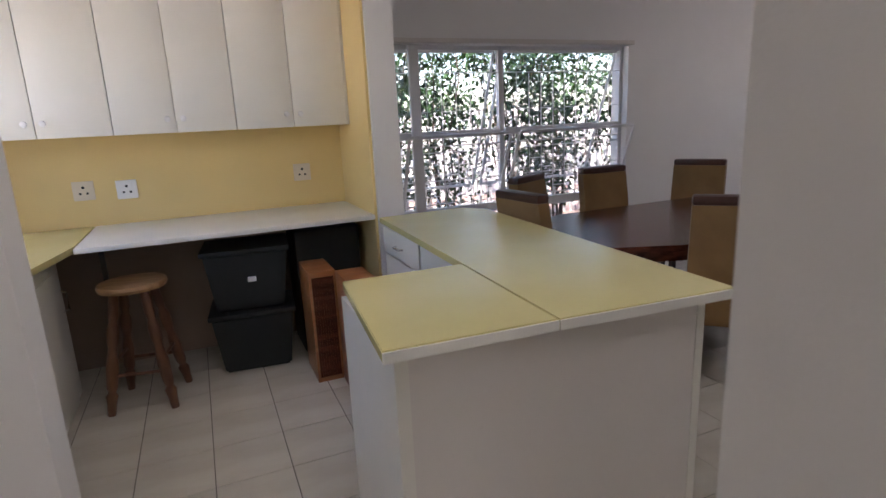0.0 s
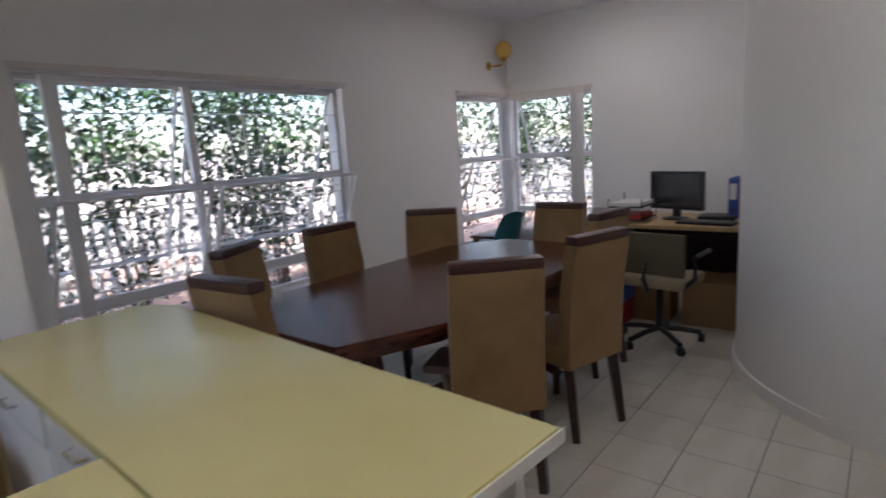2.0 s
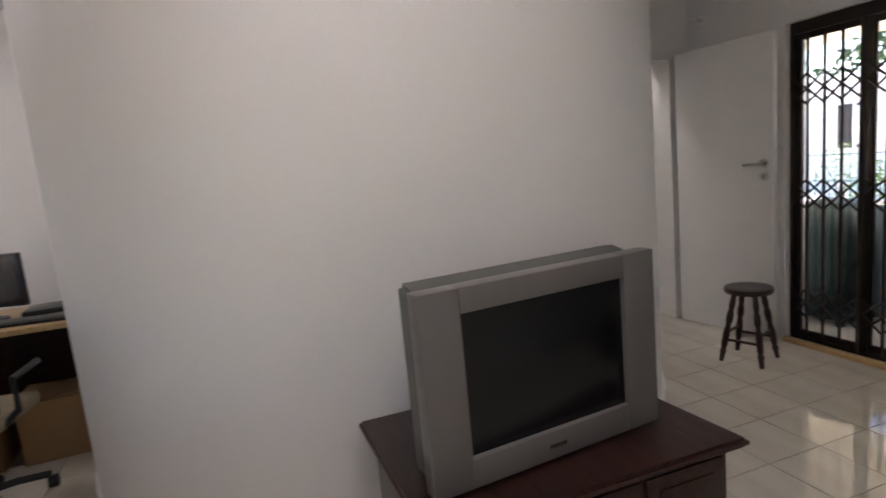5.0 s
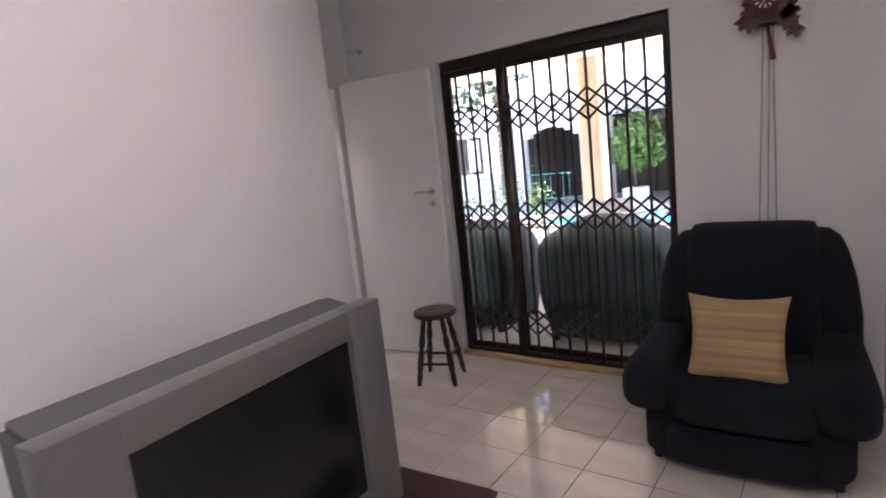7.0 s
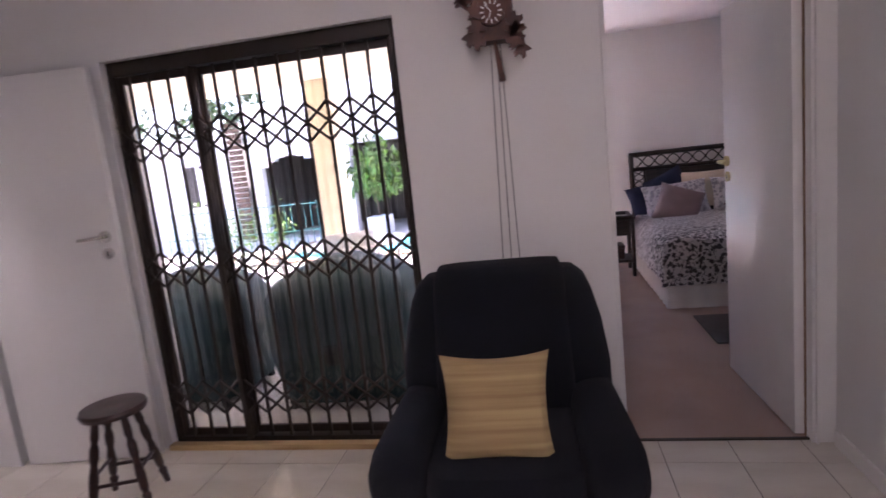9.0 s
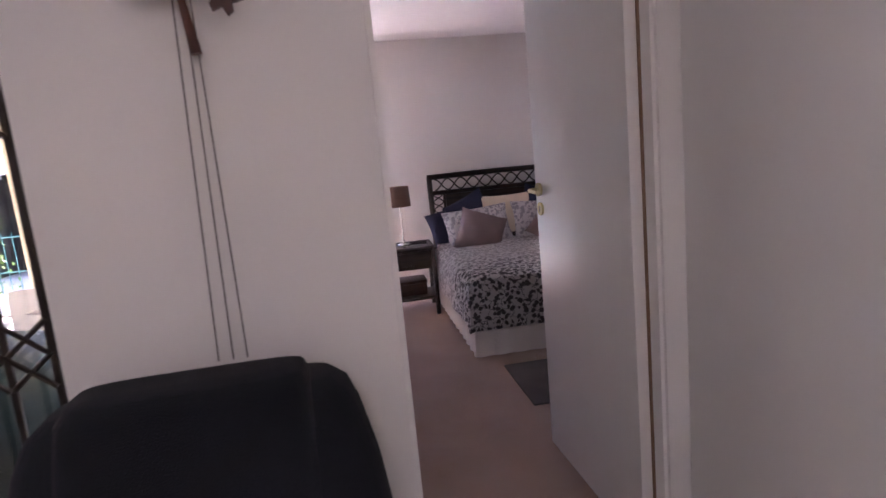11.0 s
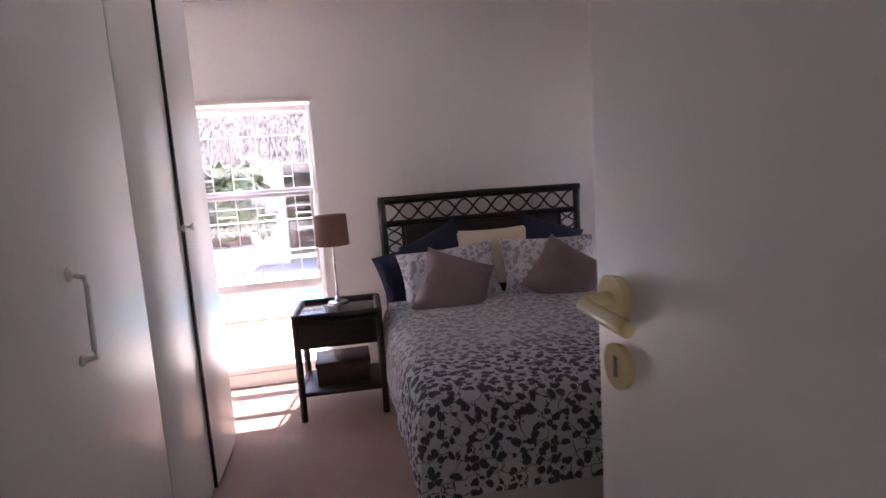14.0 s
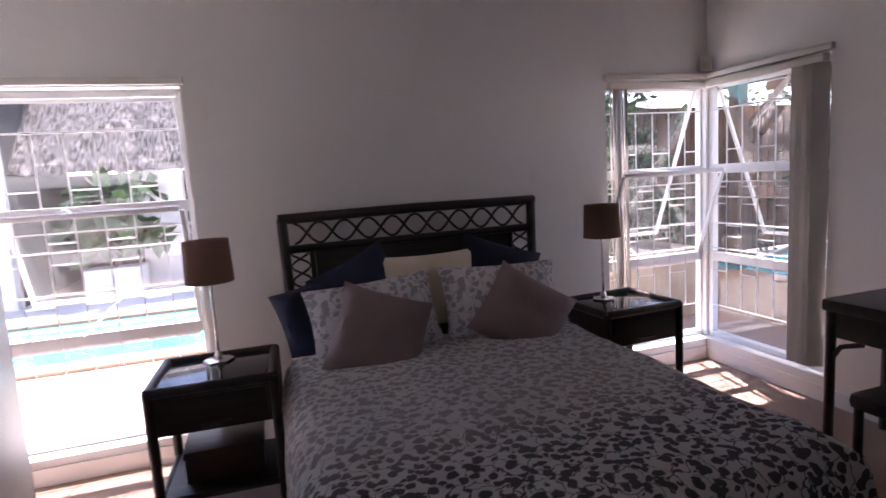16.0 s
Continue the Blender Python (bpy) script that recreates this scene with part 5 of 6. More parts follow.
pillow(0.32, -6.50, 0.68, 34, -24, 0.45, 0.45, 0.15, TAUPE, "taupe satin scatter cushion on the bed", "cushion", "taupe cushions", 4)
pillow(-0.42, -6.50, 0.68, 34, 52, 0.44, 0.44, 0.15, TAUPE, "taupe satin scatter cushion on the bed", "cushion", "taupe cushions", -6)


def nightstand(m, label):
    s = thing("nightstand", m, label, "nightstand", "rattan nightstands beside the bed")
    w_, d_ = 0.24, 0.21
    for x in (-w_, w_):
        for y in (-d_, d_):
            part("leg", rod(bmesh.new(), (x, y, 0), (x, y, 0.625), 0.021, seg=10), RATTAN, s)
    part("drawer_case", B((-w_ + 0.012, -d_ + 0.012, 0.43), (w_ - 0.012, d_ - 0.006, 0.60), 0.004), RATTAN, s)
    dr_ = part("drawer_front", B((-w_ + 0.03, d_ - 0.0055, 0.45), (w_ - 0.03, d_ + 0.008, 0.585), 0.004), RATTAN, s)
    part("handle", rod(bmesh.new(), (-0.06, d_ + 0.016, 0.47), (0.06, d_ + 0.016, 0.47), 0.005), RATTAN, dr_)
    bm = bmesh.new()
    for a_, b_ in (((-w_, -d_), (w_, -d_)), ((w_, -d_), (w_, d_)), ((w_, d_), (-w_, d_)), ((-w_, d_), (-w_, -d_))):
        rod(bm, (*a_, 0.617), (*b_, 0.617), 0.022, seg=10)
    part("top_rim", bm, RATTAN, s)
    part("glass_top", B((-w_ + 0.024, -d_ + 0.024, 0.612), (w_ - 0.024, d_ - 0.024, 0.624), 0.002), TOPGLASS, s, "dark polished glass top")
    part("shelf", B((-w_ + 0.01, -d_ + 0.01, 0.15), (w_ - 0.01, d_ - 0.01, 0.168), 0.003), RATTAN, s)
    for x in (-w_, w_):
        part("rail", rod(bmesh.new(), (x, -d_, 0.16), (x, d_, 0.16), 0.014), RATTAN, s)
    part("rail", rod(bmesh.new(), (-w_, d_, 0.16), (w_, d_, 0.16), 0.014), RATTAN, s)
    return s


nightstand(pose(0.985, -6.55, 0, 0, 0, -2), "black rattan nightstand with drawer and glass top")
nightstand(pose(-1.16, -6.66, 0, 0, 0, 3), "black rattan nightstand with drawer and glass top")
bk = thing("leather_box", pose(0.985, -6.57, 0.168), "dark reddish leather box on the nightstand shelf", "box")
part("body", B((-0.16, -0.13, 0), (0.16, 0.13, 0.11), 0.008), DARKWOOD, bk)
part("lid", B((-0.165, -0.135, 0.1105), (0.165, 0.135, 0.14), 0.006), DARKWOOD, bk)


def table_lamp(m):
    s = thing("table_lamp", m, "slim chrome table lamp with taupe drum shade, off", "table lamp", "bedside lamps")
    part("base", lathe(bmesh.new(), [(0.068, 0), (0.068, 0.006), (0.06, 0.011), (0.02, 0.013)], 6), CHROME, s)
    part("collar", lathe(bmesh.new(), [(0.012, 0.012), (0.02, 0.025), (0.012, 0.045)], 14), CHROME, s)
    part("stem", rod(bmesh.new(), (0, 0, 0.02), (0, 0, 0.42), 0.0065), CHROME, s)
    bm = bmesh.new()
    seg = 32
    r_ = [[bm.verts.new((q * math.cos(2 * math.pi * k / seg), q * math.sin(2 * math.pi * k / seg), z)) for k in range(seg)] for q, z in ((0.105, 0.365), (0.098, 0.555))]
    for k in range(seg):
        bm.faces.new((r_[0][k], r_[0][(k + 1) % seg], r_[1][(k + 1) % seg], r_[1][k]))
    bmesh.ops.solidify(bm, geom=bm.faces[:], thickness=0.003)
    part("shade", bm, SHADE, s)
    bm = bmesh.new()
    for k in range(3):
        a = 2 * math.pi * k / 3
        rod(bm, (0, 0, 0.41), (0.097 * math.cos(a), 0.097 * math.sin(a), 0.40), 0.003, seg=6)
    part("spider", bm, CHROME, s)
    return s


table_lamp(pose(0.985, -6.66, 0.625))
table_lamp(pose(-1.12, -6.75, 0.625))
dt = thing("dressing_table", pose(-1.93, -5.52, 0), "black rattan dressing table against the wall", "dressing table")
for x in (-0.2, 0.18):
    for y in (-0.33, 0.4):
        part("leg", rod(bmesh.new(), (x, y, 0), (x, y, 0.70), 0.022), RATTAN, dt)
part("tabletop", box(bmesh.new(), (-0.22, -0.36, 0.66), (0.21, 0.43, 0.72), 0.015), RATTAN, dt)
part("drawer_case", B((-0.2, -0.3, 0.54), (0.19, 0.37, 0.659), 0.004), RATTAN, dt)
part("brace", tube(bmesh.new(), [(0.18, -0.33, 0.42), (0.18, -0.28, 0.5), (0.18, -0.18, 0.535)], 0.012), RATTAN, dt)
ds = thing("dressing_stool", pose(-1.62, -5.35, 0), "low dark rattan stool before the dressing table", "stool")
part("seat", box(bmesh.new(), (-0.17, -0.2, 0.36), (0.17, 0.2, 0.43), 0.03), RATTAN, ds)
for x in (-0.14, 0.14):
    for y in (-0.17, 0.17):
        part("leg", rod(bmesh.new(), (x, y, 0), (x, y, 0.365), 0.018), RATTAN, ds)
rg = thing("bedside_rug", pose(0.25, -4.55, 0), "dark grey rug on the carpet near the bed", "rug")
part("mat", B((-0.3, -0.28, 0.001), (0.3, 0.35, 0.014), 0.005), RUG, rg)

# ---- outside ----
def leaves(count, centre, spread, size, rng, long=2.0):
    """Loose leaves: bent four-cornered blades, scattered in clumps."""
    c = np.array(centre) + np.array(spread) * rng.normal(0, 0.42, (max(8, count // 14), 3)).clip(-1, 1)
    p = c[rng.integers(0, len(c), count)] + rng.normal(0, 0.09, (count, 3))
    p[:, 2] = np.maximum(p[:, 2], 0.05)
    d = rng.normal(size=(count, 3))
    d[:, 2] -= 0.5
    d /= np.linalg.norm(d, axis=1)[:, None]
    s = np.cross(d, rng.normal(size=(count, 3)))
    s /= np.linalg.norm(s, axis=1)[:, None]
    nrm = np.cross(d, s)
    L = size * rng.uniform(0.6, 1.3, count)[:, None]
    v = np.stack([p, p + d * L * 0.5 + s * L / long / 2 + nrm * L * 0.06, p + d * L, p + d * L * 0.5 - s * L / long / 2 + nrm * L * 0.06], 1).reshape(-1, 3)
    f = np.arange(4 * count).reshape(-1, 4)
    return v.tolist(), f.tolist()


rng = np.random.default_rng(3)


def shrub(name, x, y, h, w_, n, mt, label, size=0.075, trunks=4, base=-0.12, low=0.35):
    s = thing(name, pose(x, y, base), label, "tree" if name == "tree" else "shrub")
    for k in range(trunks):
        a = rng.uniform(0, 6.28)
        bm = bmesh.new()
        pts_ = [(0.05 * math.cos(a), 0.05 * math.sin(a), 0)]
        for i in range(1, 5):
            f = i / 4
            pts_.append((0.05 * math.cos(a) + w_ * 0.55 * f * math.cos(a) + 0.05 * rng.normal(), 0.05 * math.sin(a) + w_ * 0.4 * f * math.sin(a) + 0.05 * rng.normal(), h * 0.85 * f))
        for p0, p1, i in zip(pts_, pts_[1:], range(4)):
            rod(bm, p0, p1, (0.016 - 0.003 * i) * max(1, h / 4), (0.013 - 0.003 * i) * max(1, h / 4), 7)
        part("trunk" if k == 0 else "limb", bm, BARK, s)
    v, f = leaves(n, (0, 0, h * (low + 1) / 2), (w_, w_ * 0.8, h * (1 - low) / 1.3), size, rng)
    me = bpy.data.meshes.new("crown")
    me.from_pydata(v, [], f)
    me.materials.append(mt)
    cr = new("crown", me)
    cr.parent = s
    return s


for x, y in ((0.6, 6.2), (1.5, 5.7), (2.4, 6.0), (3.2, 5.6), (4.1, 6.1), (5.0, 5.7), (5.9, 6.0), (6.9, 5.8), (7.6, 4.9), (7.7, 3.9), (7.9, 2.9), (8.0, 1.9), (8.6, 5.4)):
    shrub("shrub", x, y, 3.0, 0.75, 3400, LEAF, "dense dark green leafy garden shrub", low=0.22)
for x, y in ((0.2, 7.6), (2.2, 7.8), (4.2, 7.6), (6.4, 7.8), (9.2, 7.0), (9.6, 4.0)):
    shrub("tree", x, y, 4.2, 1.3, 1800, LEAF, "tall leafy garden tree behind the shrubs", 0.10, low=0.35)
structure("garden_bed", [((-2.5, 4.6, -0.119), (11.7, 9.6, -0.10)), ((6.7, 0.5, -0.119), (11.7, 4.598, -0.10))], SOIL, "brown garden paving under the shrubs", "ground")
structure("boundary_wall", [((-4, 9.6, -0.12), (12, 9.8, 1.5)), ((11.8, -3, -0.12), (12, 9.6, 1.5))], OUTWHITE, "white plastered garden boundary wall", "wall")
pf = thing("picket_fence", pose(0, 7.0, -0.12), "white painted picket fence behind the shrubs", "fence")
for i in range(40):
    part("picket", B((i * 0.16, -0.01, 0), (i * 0.16 + 0.07, 0.01, 0.95), 0.004), FRAME, pf)
for z in (0.25, 0.7):
    part("rail", B((-0.05, 0.011, z), (6.4, 0.035, z + 0.06), 0.004), FRAME, pf)

# patio in front of the sliding door
structure("patio_ceiling", [((2.195, -6.7, 2.42), (9.0, -3.11, 2.56))], CREAMWALL, "cream painted patio ceiling", "ceiling")
structure("patio_column", [((3.86, -6.66, -0.12), (4.12, -6.40, 2.42)), ((7.0, -6.66, -0.12), (7.26, -6.40, 2.42))], CREAMWALL, "cream plastered patio columns", "column", 0.01)
structure("patio_step", [((2.195, -6.9, -0.119), (9.0, -3.11, -0.02))], PAVE, "pale paved patio floor", "pavement")
structure("house_wing", [((4.75, -3.30, 0), (9.0, -3.11, 2.4))], OUTWHITE, "white outside wall of the house", "wall")


def covered_chair(x, y, w_, d_, h_, a, label):
    s = thing("covered_chair", pose(x, y, -0.02, 0, 0, a), label, "patio chair", "covered patio chairs")
    bm = bmesh.new()
    seg, rows_ = 36, 12
    rr = []
    for j in range(rows_ + 1):
        f = j / rows_
        z = 0.05 + (h_ - 0.05) * f
        k_ = (1 - max(0, (f - 0.72) / 0.28) ** 2.4 * 0.75) * (0.88 + 0.12 * min(1, f * 3))
        ring = []
        for i in range(seg):
            q = 2 * math.pi * i / seg
            cx_, sy_ = math.cos(q), math.sin(q)
            px = math.copysign(abs(cx_) ** 0.45, cx_) * w_ / 2 * k_
            py = math.copysign(abs(sy_) ** 0.45, sy_) * d_ / 2 * k_
            wob = 1 + 0.035 * noise.noise((q * 2.2, f * 1.5, x)) + 0.015 * math.sin(q * 9 + f * 2) * (1 - f)
            ring.append(bm.verts.new((px * wob, py * wob, z)))
        rr.append(ring)
    for p_, q_ in zip(rr, rr[1:]):
        for i in range(seg):
            bm.faces.new((p_[i], p_[(i + 1) % seg], q_[(i + 1) % seg], q_[i]))
    bm.faces.new(rr[-1]), bm.faces.new(rr[0][::-1])
    part("cover", bm, COVER, s)
    for sx_ in (-1, 1):
        for sy_ in (-1, 1):
            part("foot", B((sx_ * w_ * 0.36 - 0.02, sy_ * d_ * 0.36 - 0.02, 0), (sx_ * w_ * 0.36 + 0.02, sy_ * d_ * 0.36 + 0.02, 0.06)), BLACK, s)
    part("tie_strap", B((-0.06, d_ / 2 * 0.97, 0.3), (0.06, d_ / 2 * 1.02, 0.42), 0.004), BLACK, s)


covered_chair(2.90, -3.72, 0.92, 0.75, 0.90, 3, "patio chair under a green vinyl cover by the glass door")
covered_chair(3.98, -3.76, 0.80, 0.72, 0.88, -5, "patio chair under a green vinyl cover by the glass door")


def garden_chair(x, y, a):
    s = thing("garden_chair", pose(x, y, -0.02, 0, 0, a), "white plastic garden chair on the patio", "chair", "white garden chairs")
    part("seat", B((-0.22, -0.2, 0.40), (0.22, 0.22, 0.43), 0.012), FRAME, s)
    part("backrest", box(bmesh.new(), (-0.22, -0.015, 0.0), (0.22, 0.015, 0.42), 0.014, pose(0, -0.21, 0.44, 12, 0, 0)), FRAME, s)
    for q in (1, -1):
        part("armrest", tube(bmesh.new(), [(q * 0.24, -0.24, 0.66), (q * 0.25, 0.0, 0.66), (q * 0.25, 0.2, 0.62), (q * 0.25, 0.24, 0.0)], 0.02), FRAME, s)
        part("leg", rod(bmesh.new(), (q * 0.2, -0.2, 0.42), (q * 0.25, -0.28, 0), 0.02), FRAME, s)


garden_chair(3.3, -5.0, 20)
garden_chair(2.75, -5.5, -60)
garden_chair(4.3, -5.2, 120)
gt = thing("garden_table", pose(3.5, -5.7, -0.02), "round white garden table on the patio", "table")
part("tabletop", lathe(bmesh.new(), [(0.5, 0.68), (0.52, 0.70), (0.5, 0.715)], 32), FRAME, gt)
part("column", lathe(bmesh.new(), [(0.2, 0), (0.05, 0.06), (0.04, 0.6), (0.12, 0.68)], 18), FRAME, gt)

pt = thing("potted_plant", pose(5.4, -12.75, -0.12), "leafy green plant in a white square pot", "potted plant")
part("pot", box(bmesh.new(), (-0.25, -0.25, 0), (0.25, 0.25, 0.42), 0.02), OUTWHITE, pt)
part("stem", rod(bmesh.new(), (0, 0, 0.4), (0.05, 0, 1.5), 0.03, 0.015), BARK, pt)
v, f = leaves(800, (0, 0, 1.45), (0.55, 0.5, 0.75), 0.2, rng, 2.2)
me = bpy.data.meshes.new("foliage")
me.from_pydata(v, [], f)
me.materials.append(LEAFB)
cr = new("foliage", me)
cr.parent = pt
for x, y, n, h in ((6.3, -9.3, 420, 1.0), (7.0, -9.2, 420, 0.9), (7.7, -9.3, 420, 1.0)):
    shrub("shrub", x, y, h, 0.4, n, LEAFB, "low flowering garden shrub beside the fence", 0.06, 2, low=0.2)
gf = thing("mesh_fence", pose(5.4, -9.25, -0.12), "green garden mesh fence", "fence")
for i in range(25):
    part("wire", rod(bmesh.new(), (i * 0.12, 0, 0), (i * 0.12, 0, 1.1), 0.006, seg=5), TEALSHELL, gf)
for z in (0.2, 0.6, 1.05):
    part("rail", rod(bmesh.new(), (0, 0, z), (2.9, 0, z), 0.008, seg=5), TEALSHELL, gf)


def thatched(name, x0, x1, y0, y1, wall_h, eave, top, posts, label):
    h = thing(name, pose(x0, y1, -0.12), label, "building")
    W_, D_ = x1 - x0, y1 - y0
    for xa, xb in posts:
        part("column", B((xa - x0, -0.4, 0), (xb - x0, 0.0, wall_h), 0.01), OUTWHITE, h)
    # Inner walls are painted near-black for the shade under the thatch.
    part("back_wall", B((0, -D_, 0), (W_, -D_ + 0.2, wall_h)), PAINTEDSHADE, h)
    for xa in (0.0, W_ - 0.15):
        part("side_wall", B((xa, -D_ + 0.201, 0), (xa + 0.15, -0.41, wall_h)), PAINTEDSHADE, h)
    # Ceiling sheet added to block the sun from the half-roofed back.
    part("ceiling", B((-0.4, -D_ - 0.3, wall_h + 0.25), (W_ + 0.4, -0.3, wall_h + 0.32)), PAINTEDSHADE, h)
    part("beam", B((-0.2, -0.28, wall_h), (W_ + 0.2, -0.02, wall_h + 0.2), 0.01), FENCE, h)
    bm = bmesh.new()
    gx_, gz_ = 60, 24
    gg = []
    for i in range(gx_ + 1):
        row = []
        for j in range(gz_ + 1):
            f_ = j / gz_
            x = -eave + (W_ + 2 * eave) * i / gx_
            y = eave - (D_ / 2 + eave) * f_
            z = wall_h - 0.05 + (top - wall_h) * f_ + 0.05 * noise.noise((x * 5, f_ * 22, 1)) + 0.03 * noise.noise((x * 13, f_ * 40, 8)) - (0.10 * abs(noise.noise((x * 9, 3, 3))) if j == 0 else 0)
            row.append(bm.verts.new((x, y, z)))
        gg.append(row)
    for i in range(gx_):
        for j in range(gz_):
            bm.faces.new((gg[i][j], gg[i + 1][j], gg[i + 1][j + 1], gg[i][j + 1]))
    bmesh.ops.solidify(bm, geom=bm.faces[:], thickness=0.22)
    part("thatch_roof", bm, THATCH, h)
    return h


thatched("thatched_pavilion", 0.0, 5.0, -16.4, -14.0, 1.95, 0.5, 3.7, ((0.02, 0.36), (1.95, 2.62), (4.6, 4.98)), "thatched garden pavilion with white columns")
gh = thing("garden_house", pose(4.15, -13.2, -0.12), "white plastered garden house with dark arched openings", "building")
bm = bmesh.new()
for lo, hi in (((0, -0.25, 0), (0.25, 0, 3.2)), ((1.95, -0.25, 0), (2.72, 0, 3.2)), ((4.28, -0.25, 0), (4.55, 0, 3.2)), ((0.25, -0.25, 2.15), (1.95, 0, 3.2)), ((2.72, -0.25, 2.05), (4.28, 0, 3.2))):
    box(bm, lo, hi)
part("wall", bm, OUTWHITE, gh)
# Dark-painted inner walls give the openings their shade.
part("back_wall", B((0, -3.0, 0), (4.55, -2.8, 3.2)), PAINTEDSHADE, gh)
part("side_wall", B((0, -2.8, 0), (0.2, -0.25, 3.2)), PAINTEDSHADE, gh)
part("side_wall", B((4.35, -2.8, 0), (4.55, -0.25, 3.2)), PAINTEDSHADE, gh)
part("roof", B((-0.1, -3.1, 3.2), (4.65, 0.1, 3.32), 0.01), OUTWHITE, gh)
bm = bmesh.new()
for q in np.linspace(0, 1, 9)[:-1]:
    xa, xb = 2.72 + 1.56 * q, 2.72 + 1.56 * (q + 0.125)
    box(bm, (xa, -0.24, 2.05 - 0.32 * (2 * q + 0.125 - 1) ** 2), (xb, -0.01, 2.06))
part("arch", bm, OUTWHITE, gh)
lv = thing("louvre_screen", pose(8.72, -13.0, -0.12), "grey timber louvre screen between the buildings", "screen")
for i in range(22):
    part("slat", B((0, -0.03, 0.1 + i * 0.13), (0.36, 0.0, 0.21 + i * 0.13), 0.004), FENCE, lv)
ob_ = thing("outbuilding", pose(9.1, -13.2, -0.12), "white plastered flat outbuilding with a small window", "building")
part("wall", B((0, -3, 0), (6, 0, 2.6)), OUTWHITE, ob_)
part("roof", B((-0.02, -3.2, 2.6), (6.2, 0.1, 2.72), 0.01), OUTWHITE, ob_)
# Unlit room behind the window, put in as a dark painted slab.
wn = part("window", B((0.62, 0.001, 1.0), (1.42, 0.03, 2.02)), PAINTEDSHADE, ob_)
part("frame", B((0.99, 0.031, 1.0), (1.05, 0.05, 2.02)), FRAME, wn)
part("pane", B((0.70, 0.031, 1.08), (0.98, 0.04, 1.95)), OUTWHITE, wn)
pt = thing("potted_plant", pose(2.95, -13.6, -0.12), "broad-leaved plant in a white pot beside the pool", "potted plant")
part("pot", box(bmesh.new(), (-0.4, -0.25, 0), (0.4, 0.25, 0.45), 0.02), OUTWHITE, pt)
part("stem", rod(bmesh.new(), (0, 0, 0.44), (0.03, 0, 1.3), 0.03, 0.015), BARK, pt)
v, f = leaves(420, (0, 0, 1.2), (0.6, 0.35, 0.62), 0.34, rng, 1.7)
me = bpy.data.meshes.new("foliage")
me.from_pydata(v, [], f)
me.materials.append(LEAF)
cr = new("foliage", me)
cr.parent = pt

structure("water", [((-0.5, -11.6, -0.118), (6.5, -9.8, -0.10))], WATER, "turquoise swimming pool water", "water")
structure("pool_coping", [((-0.8, -9.8, -0.119), (6.8, -9.5, -0.085)), ((-0.8, -11.9, -0.119), (6.8, -11.6, -0.06)), ((-0.8, -11.6, -0.119), (-0.5, -9.8, -0.085)), ((6.5, -11.6, -0.119), (6.8, -9.8, -0.085))], BROWNSTONE, "brown brick pool edge", "coping", 0.01)
spa = thing("spa_pool", pose(-4.75, -7.9, -0.12), "raised brown spa pool with turquoise water", "pool")
part("wall", box(bmesh.new(), (-1.2, -0.9, 0), (1.2, 0.9, 0.42), 0.03), BROWNSTONE, spa)
part("water", B((-1.0, -0.7, 0.421), (1.0, 0.7, 0.43)), WATER, spa)
fn = thing("timber_fence", pose(-9.5, -10.9, -0.12), "dark timber slat fence at the garden edge", "fence")
for i in range(62):
    part("slat", B((i * 0.15, -0.012, 0.05), (i * 0.15 + 0.14, 0.012, 2.3), 0.003), FENCE, fn)
for z in (0.4, 1.6):
    part("rail", B((-0.05, 0.013, z), (9.3, 0.05, z + 0.08), 0.003), FENCE, fn)
pl = thing("garden_planter", pose(-2.75, -8.75, -0.12), "low brown plastered planter wall in the garden", "planter")
part("wall", box(bmesh.new(), (-0.55, -0.4, 0), (1.0, 0.4, 0.68), 0.02), TANSTONE, pl)
for x, y, h in ((-2.2, -8.9, 2.4), (-3.6, -10.0, 2.9), (-3.1, -9.4, 1.7), (-6.5, -11.4, 1.6), (-8.2, -10.5, 2.6), (-7.4, -11.8, 3.0)):
    shrub("tree" if h > 2.5 else "shrub", x, y, h, 0.9, 900, LEAF, "leafy green garden tree before the fence" if h > 2.5 else "leafy green garden shrub before the fence", 0.12, low=0.3)
for x, y in ((14, -20), (0, -23), (-6, -22), (17, -16), (-14, -14)):
    shrub("tree", x, y, 7.5, 3.0, 2200, LEAF, "large leafy tree beyond the garden", 0.28, low=0.25)
hp = thing("pergola", pose(-4.6, -8.3, -0.12), "brown timber pergola with slanted braces", "pergola")
for x in (-1.2, 0.9):
    part("post", B((x - 0.06, -0.06, 0), (x + 0.06, 0.06, 2.5), 0.005), FENCE, hp)
part("beam", B((-1.6, -0.05, 2.5), (1.3, 0.05, 2.65), 0.005), FENCE, hp)
part("brace", rod(bmesh.new(), (-1.2, 0, 1.7), (-0.3, 0, 2.5), 0.04, seg=4), FENCE, hp)
part("brace", rod(bmesh.new(), (0.9, 0, 1.7), (0.0, 0, 2.5), 0.04, seg=4), FENCE, hp)
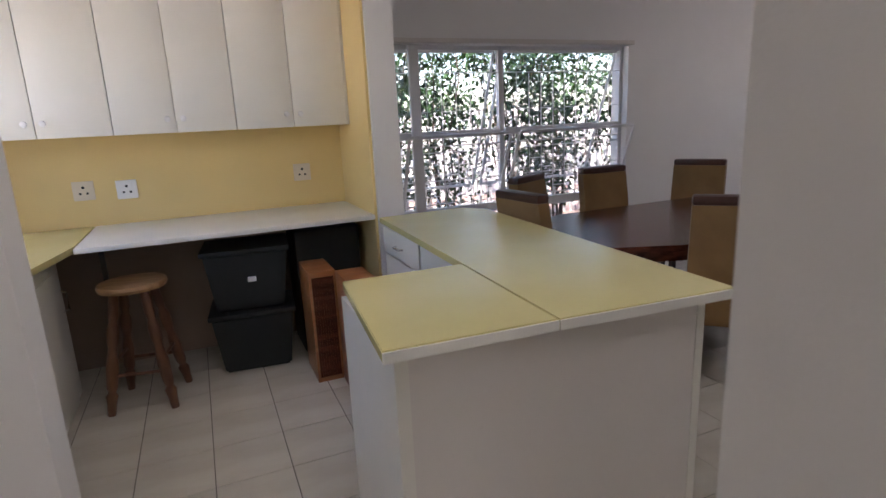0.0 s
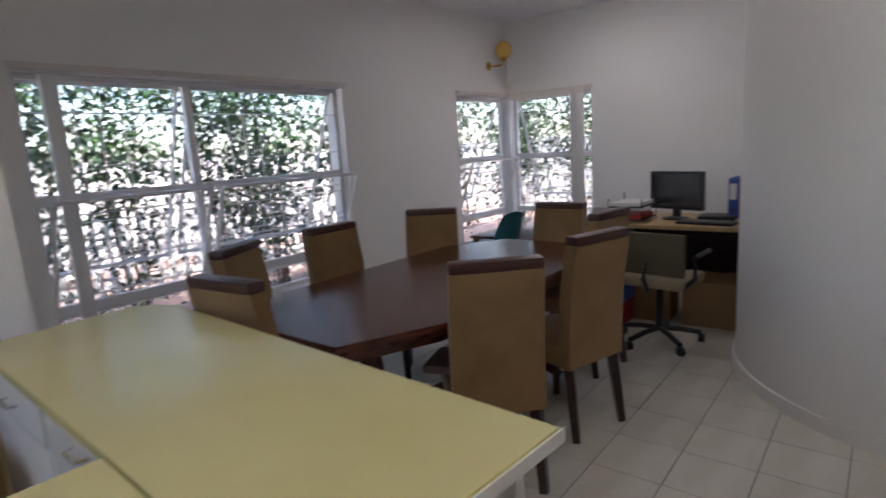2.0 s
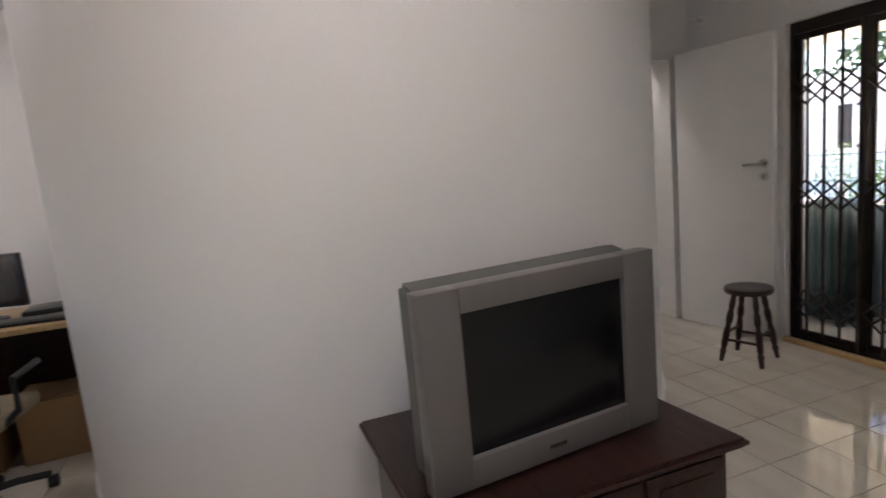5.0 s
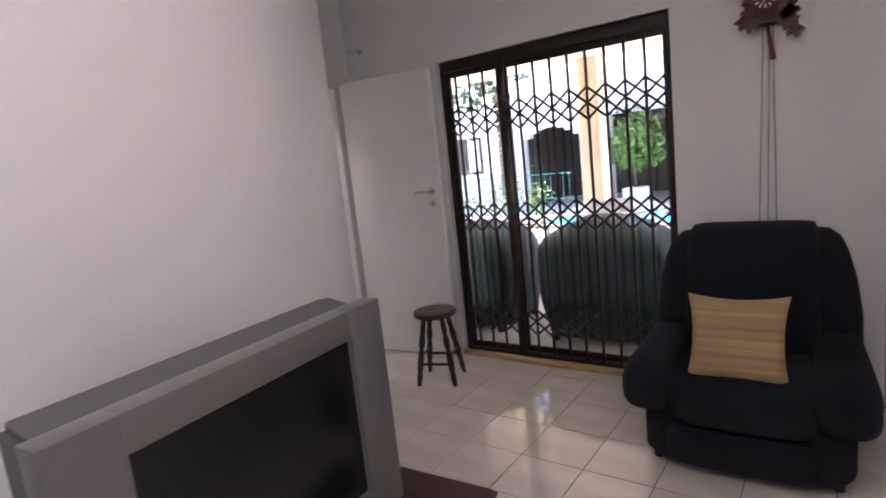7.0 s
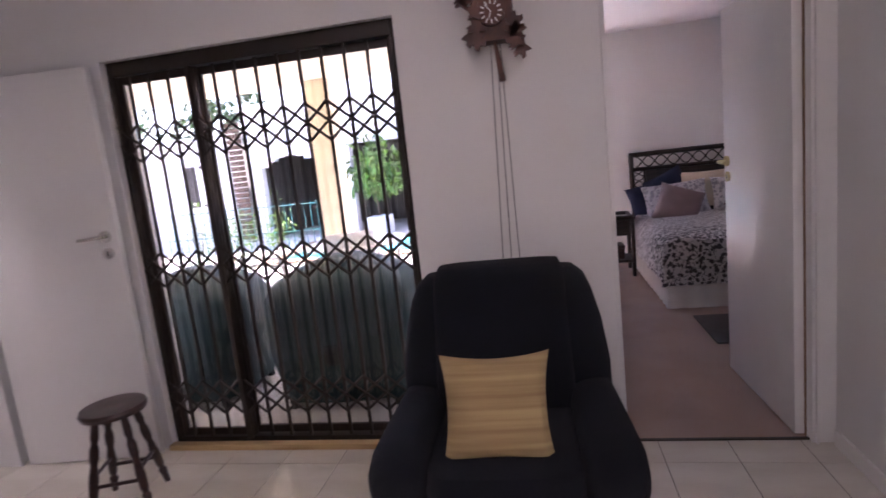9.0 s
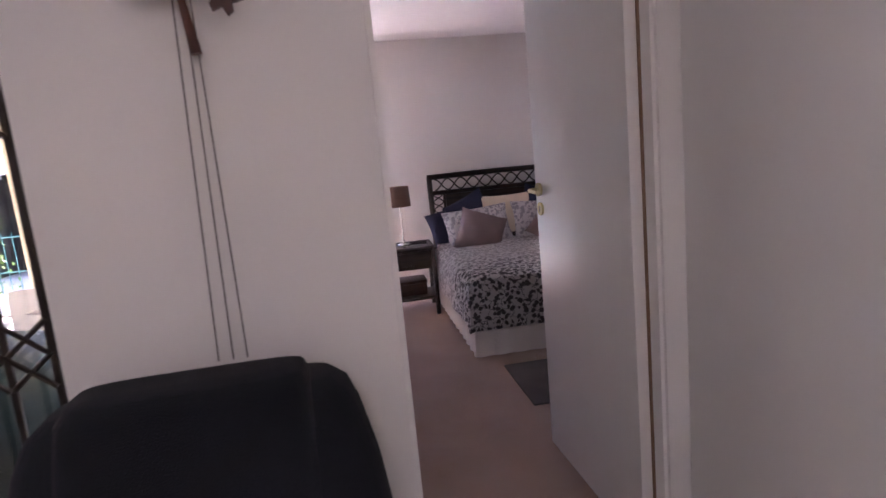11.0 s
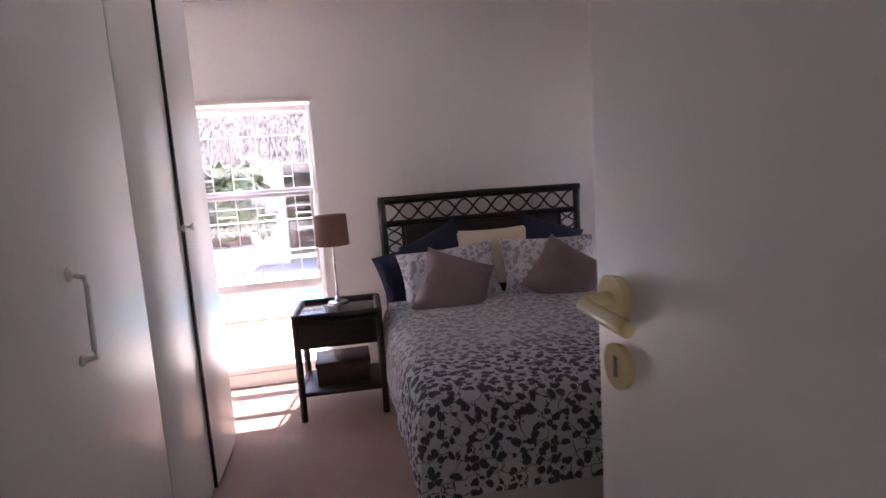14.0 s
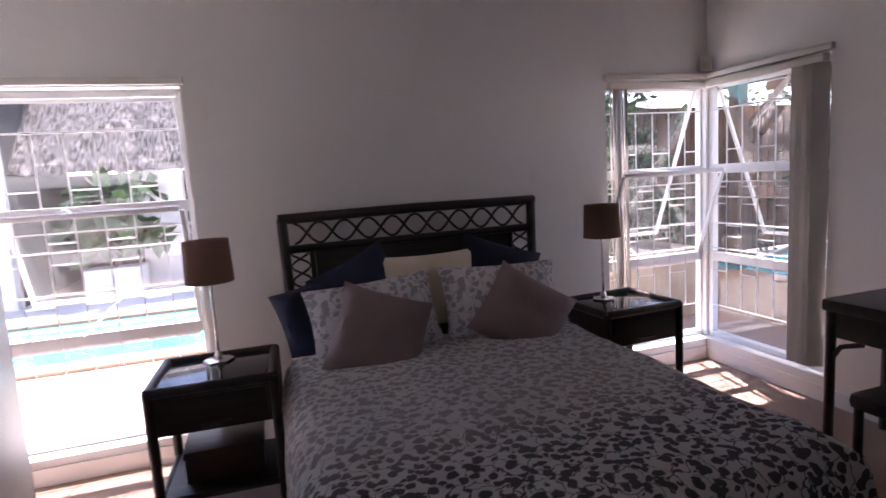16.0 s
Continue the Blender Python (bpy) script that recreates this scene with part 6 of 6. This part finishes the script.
part("roof_sheet", B((-3.6, -2.6, 2.66), (2.0, 3.2, 2.675)), POLY, hp, "pale blue translucent roof sheeting")
for x in np.linspace(-3.4, 1.9, 6):
    part("rafter", B((x - 0.035, -2.6, 2.52), (x + 0.035, 3.2, 2.655), 0.004), FENCE, hp)
structure("garden_path", [((-9.5, -10.8, -0.119), (-1.1, -7.32, -0.105)), ((-9.5, -7.318, -0.119), (-2.42, -3.1, -0.105))], SOIL, "brown brick paving beside the spa", "pavement")
structure("ground", [((-400, -400, -0.5), (400, 400, -0.12))], PAVE, "pale sunlit paved ground of the garden", "ground")

# ---- floor tiles ----
fl = structure("floor", [((-1.45, -2.95, -0.1), (6.15, 4.14, -0.004))], GROUT, "floor of glossy cream ceramic tiles", "floor")
TS = 0.303
bm = box(bmesh.new(), (-TS / 2 + 0.0018, -TS / 2 + 0.0018, -0.0038), (TS / 2 - 0.0018, TS / 2 - 0.0018, 0.0), 0.0015)
tile_mesh = mesh_of("tile", bm, TILE, False)
verts, faces = [], []
tm_v = [tuple(v.co) for v in tile_mesh.vertices]
tm_f = [tuple(p.vertices) for p in tile_mesh.polygons]
near_count = 0
for i in range(26):
    for j in range(26):
        x = 3.285 - 16 * TS + (i + 0.5) * TS
        y = 0.875 - 13 * TS + (j + 0.5) * TS
        if x + TS / 2 < -1.44 or x - TS / 2 > 6.14 or y + TS / 2 < -2.94 or y - TS / 2 > 4.13:
            continue
        near = y - TS / 2 > -2.94 and ((1.0 < x < 4.45 and y < 1.9) or (-0.9 < x < 0.2 and 1.9 < y < 3.2))
        if near and near_count < 298:
            near_count += 1
            ob = new("tile", tile_mesh)
            ob.location = (x, y, 0)
            ob.parent = fl
        else:
            o = len(verts)
            verts += [(min(max(a + x, -1.449), 6.149), min(max(b + y, -2.944), 4.139), c) for a, b, c in tm_v]
            faces += [tuple(k + o for k in f_) for f_ in tm_f]
me = bpy.data.meshes.new("tiles")
me.from_pydata(verts, [], faces)
me.materials.append(TILE)
rest = new("tiles", me)
rest.parent = fl
rest["kind"] = "stuff"
